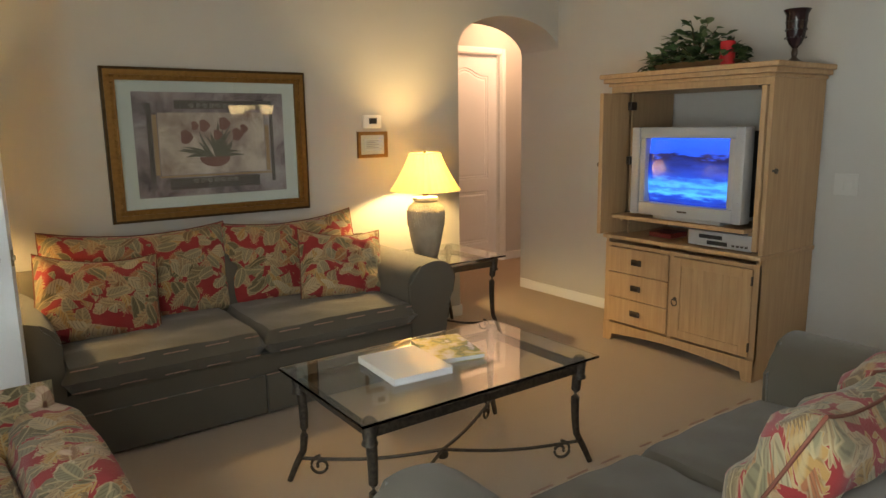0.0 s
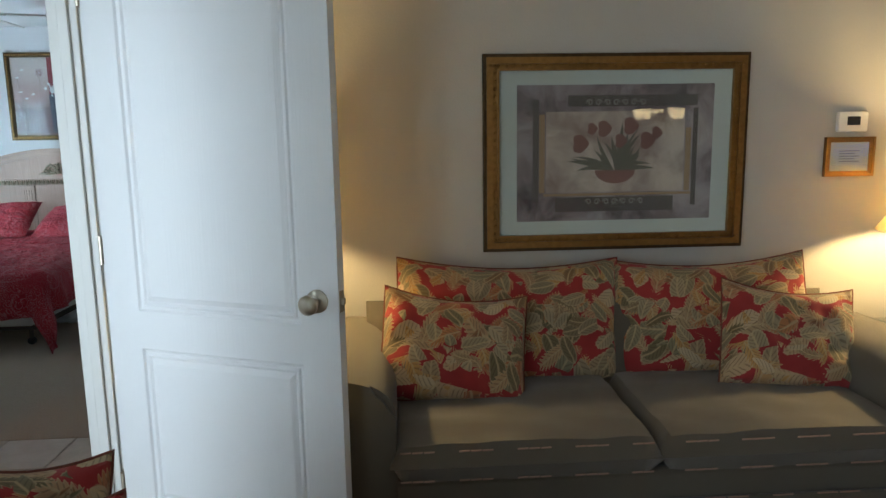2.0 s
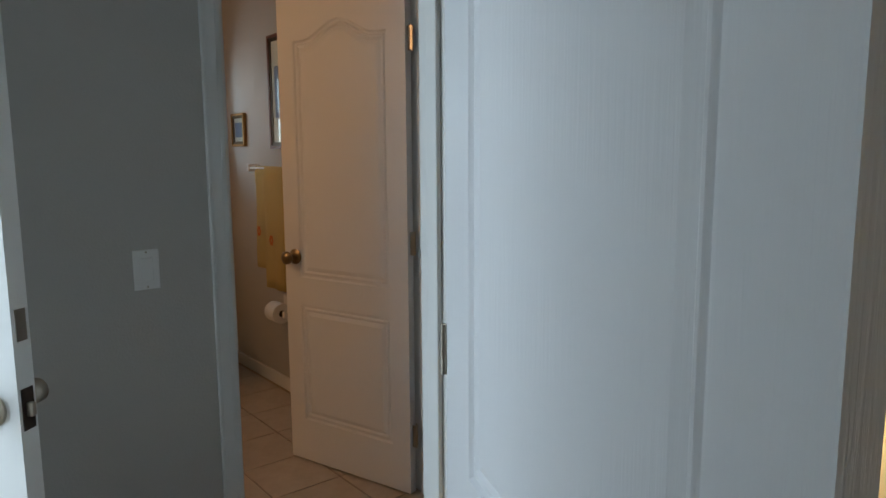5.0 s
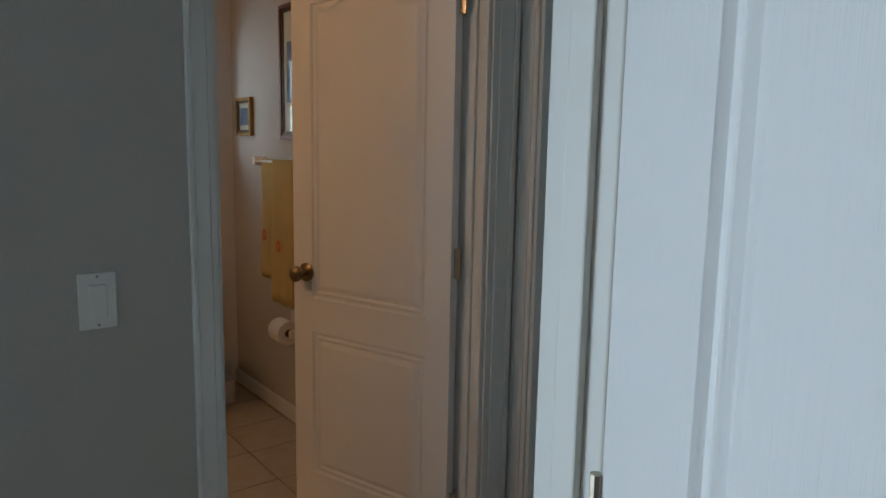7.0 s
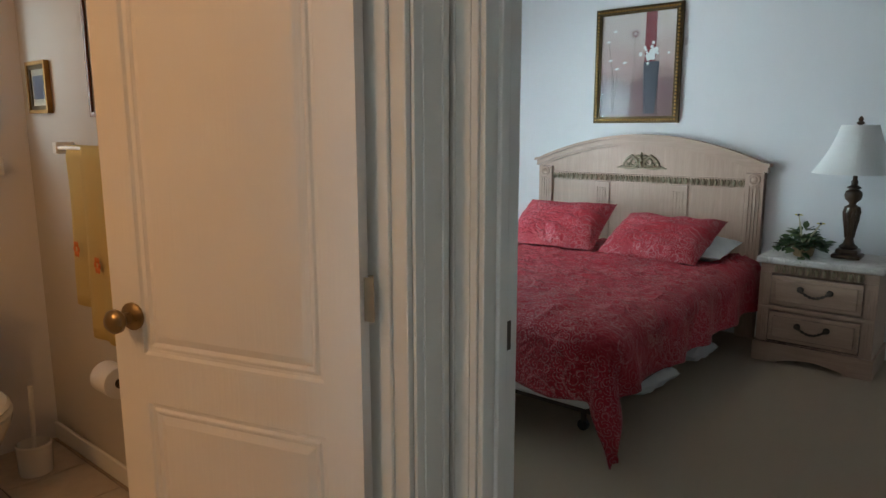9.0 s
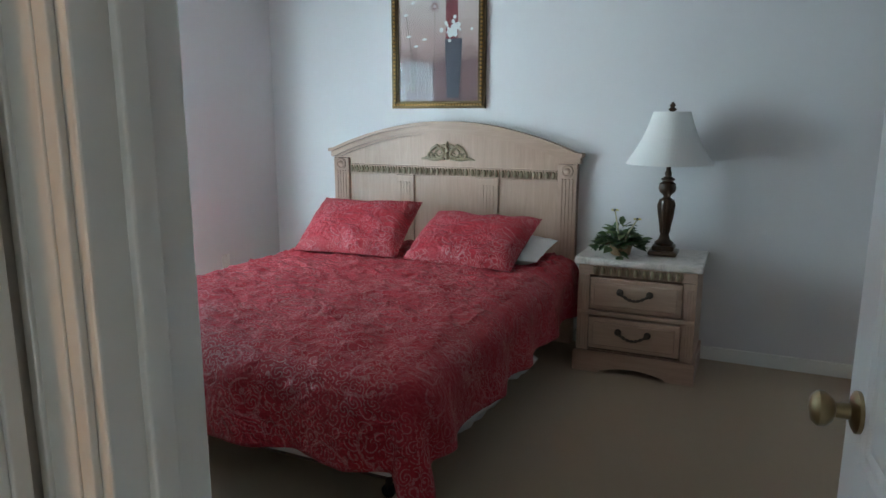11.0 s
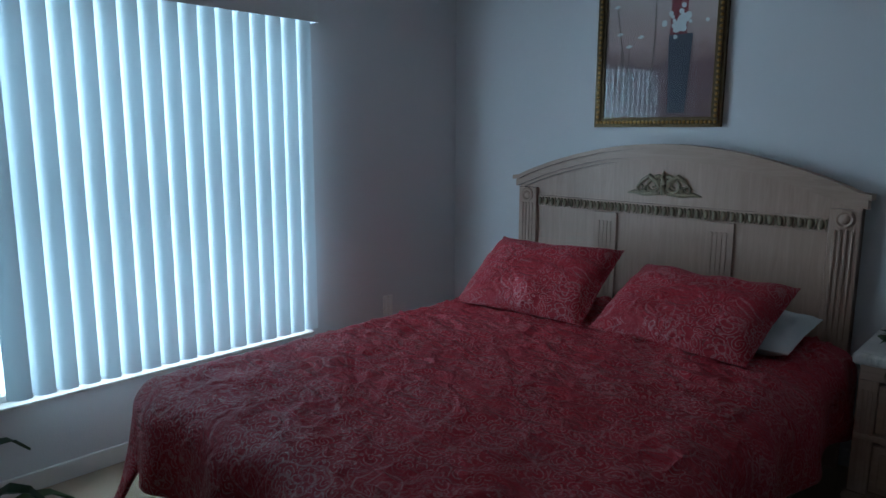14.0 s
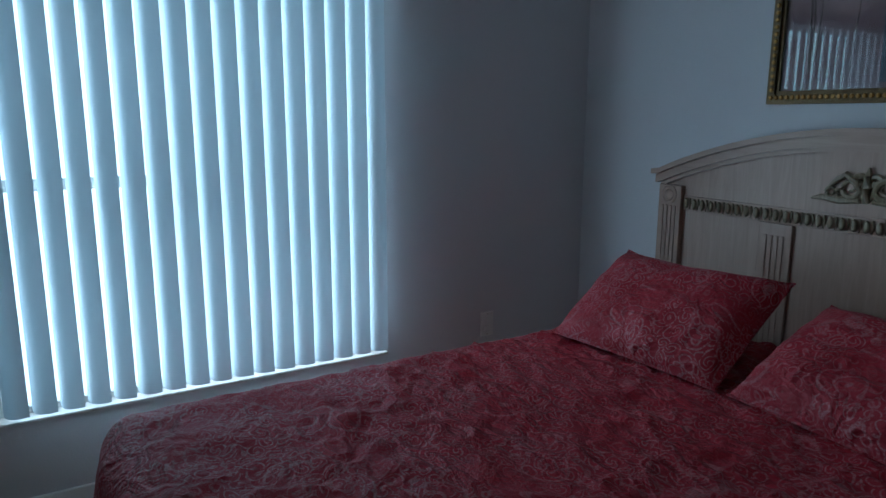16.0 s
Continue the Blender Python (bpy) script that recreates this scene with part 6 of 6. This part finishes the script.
# ---- bathroom things ----
def toilet(at, turn):
    t = empty("toilet", at, turn)
    tagged(t, "white porcelain toilet with the lid down", "toilet")
    bm = bmesh.new()
    n = 28
    rings = []
    for z, rx, ry, cy in ((0.0, 0.11, 0.22, -0.36), (0.05, 0.10, 0.20, -0.36), (0.18, 0.10, 0.19, -0.37), (0.28, 0.15, 0.23, -0.42), (0.36, 0.185, 0.255, -0.44), (0.385, 0.188, 0.258, -0.44)):
        rings.append([bm.verts.new((rx * math.cos(2 * math.pi * i / n), cy + ry * math.sin(2 * math.pi * i / n), z)) for i in range(n)])
    for a, b in zip(rings, rings[1:]):
        for i in range(n):
            bm.faces.new((a[i], a[(i + 1) % n], b[(i + 1) % n], b[i]))
    bm.faces.new(rings[0][::-1])
    bm.faces.new(rings[-1])
    part("bowl", bm, PORCELAIN, t, smooth=True)
    for nm, z0, z1, g in (("seat", 0.387, 0.402, 0.0), ("lid", 0.404, 0.425, -0.006)):
        part(nm, moved(lathe([(0.182 + g, z0), (0.190 + g, (z0 + z1) / 2), (0.180 + g, z1), (0.02, z1 + 0.004)], n=28), pose(0, -0.44, 0) @ Matrix.Diagonal((1, 1.36, 1, 1))), PORCELAIN, t, smooth=True)
    tank = part("tank", box(-0.23, 0.23, -0.19, -0.02, 0.37, 0.67, 0.025, seg=3), PORCELAIN, t, smooth=True)
    part("tank_lid", box(-0.24, 0.24, -0.20, -0.015, 0.672, 0.705, 0.012, seg=3), PORCELAIN, tank, smooth=True)
    part("flush_lever", box(-0.20, -0.13, -0.205, -0.192, 0.605, 0.618, 0.004), NICKEL, tank)
    return t


toilet((XB, 3.89, 0), 90)
rail = empty("towel_bar", (-2.87, 4.39, 1.30))
tagged(rail, "white towel bar on the bathroom wall", "towel bar")
part("bar", tube([(-0.24, -0.055, 0), (0.28, -0.055, 0)], 0.008, 10), PORCELAIN, rail)
for x in (-0.24, 0.28):
    part("bracket", box(x - 0.018, x + 0.018, -0.068, 0, -0.022, 0.022, 0.006), PORCELAIN, rail)


def towel():
    t = empty("towel", (-2.85, 4.335, 1.30))
    tagged(t, "yellow hand towel with orange flowers over the bar", "towel")
    m = Mat("yellow_terry", (0.55, 0.40, 0.13), 0.95)
    co = m.coord()
    m.colour(m.mix(m.noise(co, 3, 2), (0.50, 0.36, 0.11), (0.60, 0.46, 0.18)))
    m.bump(m.noise(co, 260, 3), 0.8, 0.006)
    for nm, x0, x1, y, z0 in (("front_fall", -0.17, 0.11, -0.012, -0.58), ("front_fold", -0.03, 0.20, -0.022, -0.68)):
        bm = bmesh.new()
        n, k = 14, 14
        g = []
        for i in range(n + 1):
            col = []
            for j in range(k + 1):
                u, v = i / n, j / k
                yy = y - 0.006 * math.sin(u * 11) * v + (0.010 if v == 0 else 0)
                col.append(bm.verts.new((x0 + (x1 - x0) * u + 0.012 * math.sin(v * 5), yy, 0.012 + (z0 - 0.012) * v)))
            g.append(col)
        for i in range(n):
            for j in range(k):
                bm.faces.new((g[i][j], g[i + 1][j], g[i + 1][j + 1], g[i][j + 1]))
        ob = part(nm, bm, m.m, t, smooth=True)
        so = ob.modifiers.new("thick", 'SOLIDIFY')
        so.thickness = 0.006
    bm = bmesh.new()
    for cx, cz in ((-0.09, -0.36), (0.07, -0.40)):
        for i in range(6):
            a = 2 * math.pi * i / 6
            add_lathe(bm, [(0.001, 0), (0.012, 0.001), (0.002, 0.004)], n=8, m=pose(cx + 0.016 * math.cos(a), -0.033, cz + 0.02 * math.sin(a), 90))
    part("flower_motif", bm, Mat("orange_thread", (0.60, 0.16, 0.03), 0.9).m, t)
    return t


towel()
hold = empty("paper_holder", (-2.72, 4.39, 0.50))
tagged(hold, "white porcelain toilet paper holder with a roll", "paper holder")
part("backplate", box(-0.09, 0.09, -0.018, 0, -0.03, 0.085, 0.008), PORCELAIN, hold)
for x in (-0.082, 0.082):
    part("post", box(x - 0.012, x + 0.012, -0.105, -0.018, -0.02, 0.02, 0.006), PORCELAIN, hold)
part("paper_roll", lathe([(0.020, -0.055), (0.056, -0.055), (0.056, 0.055), (0.020, 0.055)], n=24, m=pose(0, -0.095, 0, 0, 90)), LINEN, hold, "roll of white paper", True)
part("core", lathe([(0.019, -0.057), (0.019, 0.057)], n=16, m=pose(0, -0.095, 0, 0, 90)), Mat("dark_core", (0.05, 0.04, 0.03), 0.9).m, hold)
brush = empty("toilet_brush", (-3.28, 4.20, 0))
tagged(brush, "white toilet brush in its round holder", "toilet brush")
part("holder", lathe([(0.060, 0), (0.062, 0.01), (0.066, 0.12), (0.060, 0.125), (0.054, 0.03)], n=20), PORCELAIN, brush, smooth=True)
part("handle", tube([(0, 0, 0.05), (0.0, 0.01, 0.36)], [0.008, 0.010], 8), WHITE_PL, brush)
shelf = empty("soap_dish", (XB, 4.05, 1.22), 90)
tagged(shelf, "white porcelain wall shelf under the bathroom window", "wall shelf")
part("bar", box(-0.22, 0.22, -0.065, -0.040, -0.012, 0.012, 0.005), PORCELAIN, shelf)
for x in (-0.20, 0.20):
    part("bracket", box(x - 0.03, x + 0.03, -0.04, 0, -0.035, 0.035, 0.008), PORCELAIN, shelf)
BLUE_ART = Mat("blue_print", (0.12, 0.16, 0.26), 0.6).m
small_frame("framed_print", "small gold-framed print on the bathroom wall", (-3.35, 4.368, 1.53), 0.19, 0.20, field=BLUE_ART, rail=0.03, mats=(GOLD, GOLD_DARK))
small_frame("framed_print", "tall brown-framed print on the bathroom wall", (-2.74, 4.368, 1.72), 0.30, 0.62, field=BLUE_ART, rail=0.035, mats=(wood_mat("red_brown_frame", (0.20, 0.07, 0.03), (0.10, 0.03, 0.015)), GOLD_DARK))
blind = empty("bath_blind", (XB + 0.012, 3.85, 0))
tagged(blind, "white vertical blind in the bathroom window", "window blind")
for i in range(9):
    part("vane", moved(box(-0.001, 0.001, -0.042, 0.042, BZ0 + 0.02, BZ1), pose(0, -0.38 + i * 0.095, 0, 0, 0, -38)), VANE, blind)
part("headrail", box(-0.02, 0.03, -0.43, 0.43, BZ1, BZ1 + 0.05, 0.003), WHITE_PL, blind)


# ---- small hall ----
def garden_door():
    d = empty("door_garden", (-1.215, 2.315, 0), 41)
    structure(d, "white outside door with a full glass pane and mini-blind, ajar", "door")
    w, h, th = 0.75, 2.03, 0.042
    st = 0.115
    part("leaf", boxes((0, st, 0, th, 0.012, h), (w - st, w, 0, th, 0.012, h), (st, w - st, 0, th, 0.012, 0.24), (st, w - st, 0, th, h - 0.13, h)), TRIM, d)
    part("glazing_bead", boxes((st, st + 0.018, -0.010, th + 0.010, 0.24, h - 0.13), (w - st - 0.018, w - st, -0.010, th + 0.010, 0.24, h - 0.13), (st + 0.018, w - st - 0.018, -0.010, th + 0.010, 0.24, 0.258), (st + 0.018, w - st - 0.018, -0.010, th + 0.010, h - 0.148, h - 0.13), bevel=0.003), TRIM, d)
    g = part("pane", box(st + 0.018, w - st - 0.018, 0.008, 0.012, 0.258, h - 0.148), GLASS, d)
    g.visible_shadow = False
    mb = part("mini_blind", box(st + 0.02, w - st - 0.02, 0.018, 0.034, h - 0.175, h - 0.15), WHITE_PL, d)
    for i in range(66):
        part("slat", moved(box(st + 0.022, w - st - 0.022, -0.011, 0.011, -0.0006, 0.0006), pose(0, 0.026, 0.27 + i * 0.0238, 38)), VANE, mb)
    for s in (-1, 1):
        y = 0 if s < 0 else th
        prof = [(0.034, 0), (0.034, 0.006), (0.026, 0.012), (0.012, 0.018), (0.011, 0.040), (0.020, 0.046), (0.025, 0.058), (0.024, 0.075), (0.015, 0.080)]
        part("knob", lathe(prof, n=20, m=pose(w - 0.06, y, 0.905, 90 if s < 0 else -90)), NICKEL, d, "keyed satin door knob", True)
    part("latch_plate", box(w - 0.001, w + 0.002, 0.007, th - 0.007, 0.865, 0.945), PEWTER, d)
    part("latch", box(w, w + 0.014, 0.014, th - 0.014, 0.890, 0.918, 0.004), NICKEL, d)
    part("deadbolt_plate", box(w - 0.001, w + 0.002, 0.009, th - 0.009, 1.035, 1.095), NICKEL, d)
    part("sweep", box(0.01, w - 0.01, 0.004, th - 0.004, 0.002, 0.012), BLACK, d)
    return d


garden_door()
for nm, x0, x1, y0, y1, z0, z1 in (("strike_plate_bedroom", -1.1717, -1.1695, 4.455, 4.485, 0.89, 0.955), ("strike_plate_living", -0.152, -0.140, 2.642, 2.650, 0.865, 0.94)):
    sp = empty(nm.rsplit("_", 1)[0], ((x0 + x1) / 2, (y0 + y1) / 2, z0))
    tagged(sp, "brass strike plate set in the door jamb", "strike plate")
    sp_bm = box(x0 - (x0 + x1) / 2, x1 - (x0 + x1) / 2, y0 - (y0 + y1) / 2, y1 - (y0 + y1) / 2, 0, z1 - z0)
    part("plate", sp_bm, PEWTER, sp)

# dining chandelier behind the walker, mirrored in the picture glass
ch = empty("chandelier", (3.75, -0.9, CEILING_L))
tagged(ch, "brass chandelier with lit frosted shades", "chandelier")
part("rod", tube([(0, 0, 0), (0, 0, -1.15)], 0.008, 8), BRASS, ch)
part("hub", lathe([(0.01, -1.28), (0.05, -1.23), (0.06, -1.18), (0.03, -1.14), (0.012, -1.12)], n=16), BRASS, ch, smooth=True)
CH_GLOW = glow_mat("lit_frosted_shade", (1.0, 0.72, 0.36), 6.0)
for i in range(5):
    a = 72 * i
    c, s_ = math.cos(radians(a)), math.sin(radians(a))
    arm = part("arm", tube([(0.05 * c, 0.05 * s_, -1.20), (0.13 * c, 0.13 * s_, -1.28), (0.21 * c, 0.21 * s_, -1.26), (0.24 * c, 0.24 * s_, -1.20)], 0.006, 6), BRASS, ch)
    part("glass_shade", moved(lathe([(0.03, 0), (0.045, 0.04), (0.055, 0.09), (0.065, 0.11), (0.03, 0.10)], n=14), pose(0.24 * c, 0.24 * s_, -1.20)), CH_GLOW, arm)

# assumed sliding patio door behind the walker, never in view, for the added daylight
pd = empty("door_patio_assumed")
structure(pd, "unseen white-framed sliding glass patio door, assumed for the daylight", "patio door")
part("frame", boxes((-0.222, -0.177, -0.50, -0.45, 0, 2.1), (-0.222, -0.177, 1.25, 1.30, 0, 2.1), (-0.222, -0.177, 0.375, 0.425, 0.05, 2.05), (-0.222, -0.177, -0.45, 1.25, 2.05, 2.1), (-0.222, -0.177, -0.45, 1.25, 0, 0.05)), WHITE_PL, pd)
for y0, y1 in ((-0.45, 0.375), (0.425, 1.25)):
    g = part("pane", box(-0.202, -0.197, y0, y1, 0.05, 2.05), GLASS, pd)
    g.visible_shadow = False

# ---- floor tiles ----
TP, TX, TY = 0.3075, -1.358, 3.752
tile_me = bpy.data.meshes.new("tile")
bm = bmesh.new()
add_box(bm, -TP / 2 + 0.003, TP / 2 - 0.003, -TP / 2 + 0.003, TP / 2 - 0.003, -0.008, 0.0, 0.0015, seg=1)
bm.to_mesh(tile_me)
bm.free()
tile_me.materials.append(TILE)
for i in range(-8, 4):
    for j in range(-6, 3):
        cx, cy = TX + (i + 0.5) * TP, TY + (j + 0.5) * TP
        in_hall = -1.45 < cx < -0.2 and 2.2 < cy < 4.45
        in_bath = WX < cx < -1.30 and 1.9 < cy < 4.45
        if in_hall or in_bath:
            t = new("tile", tile_me)
            t.parent = floor_tiled
            t.location = (cx, cy, 0)
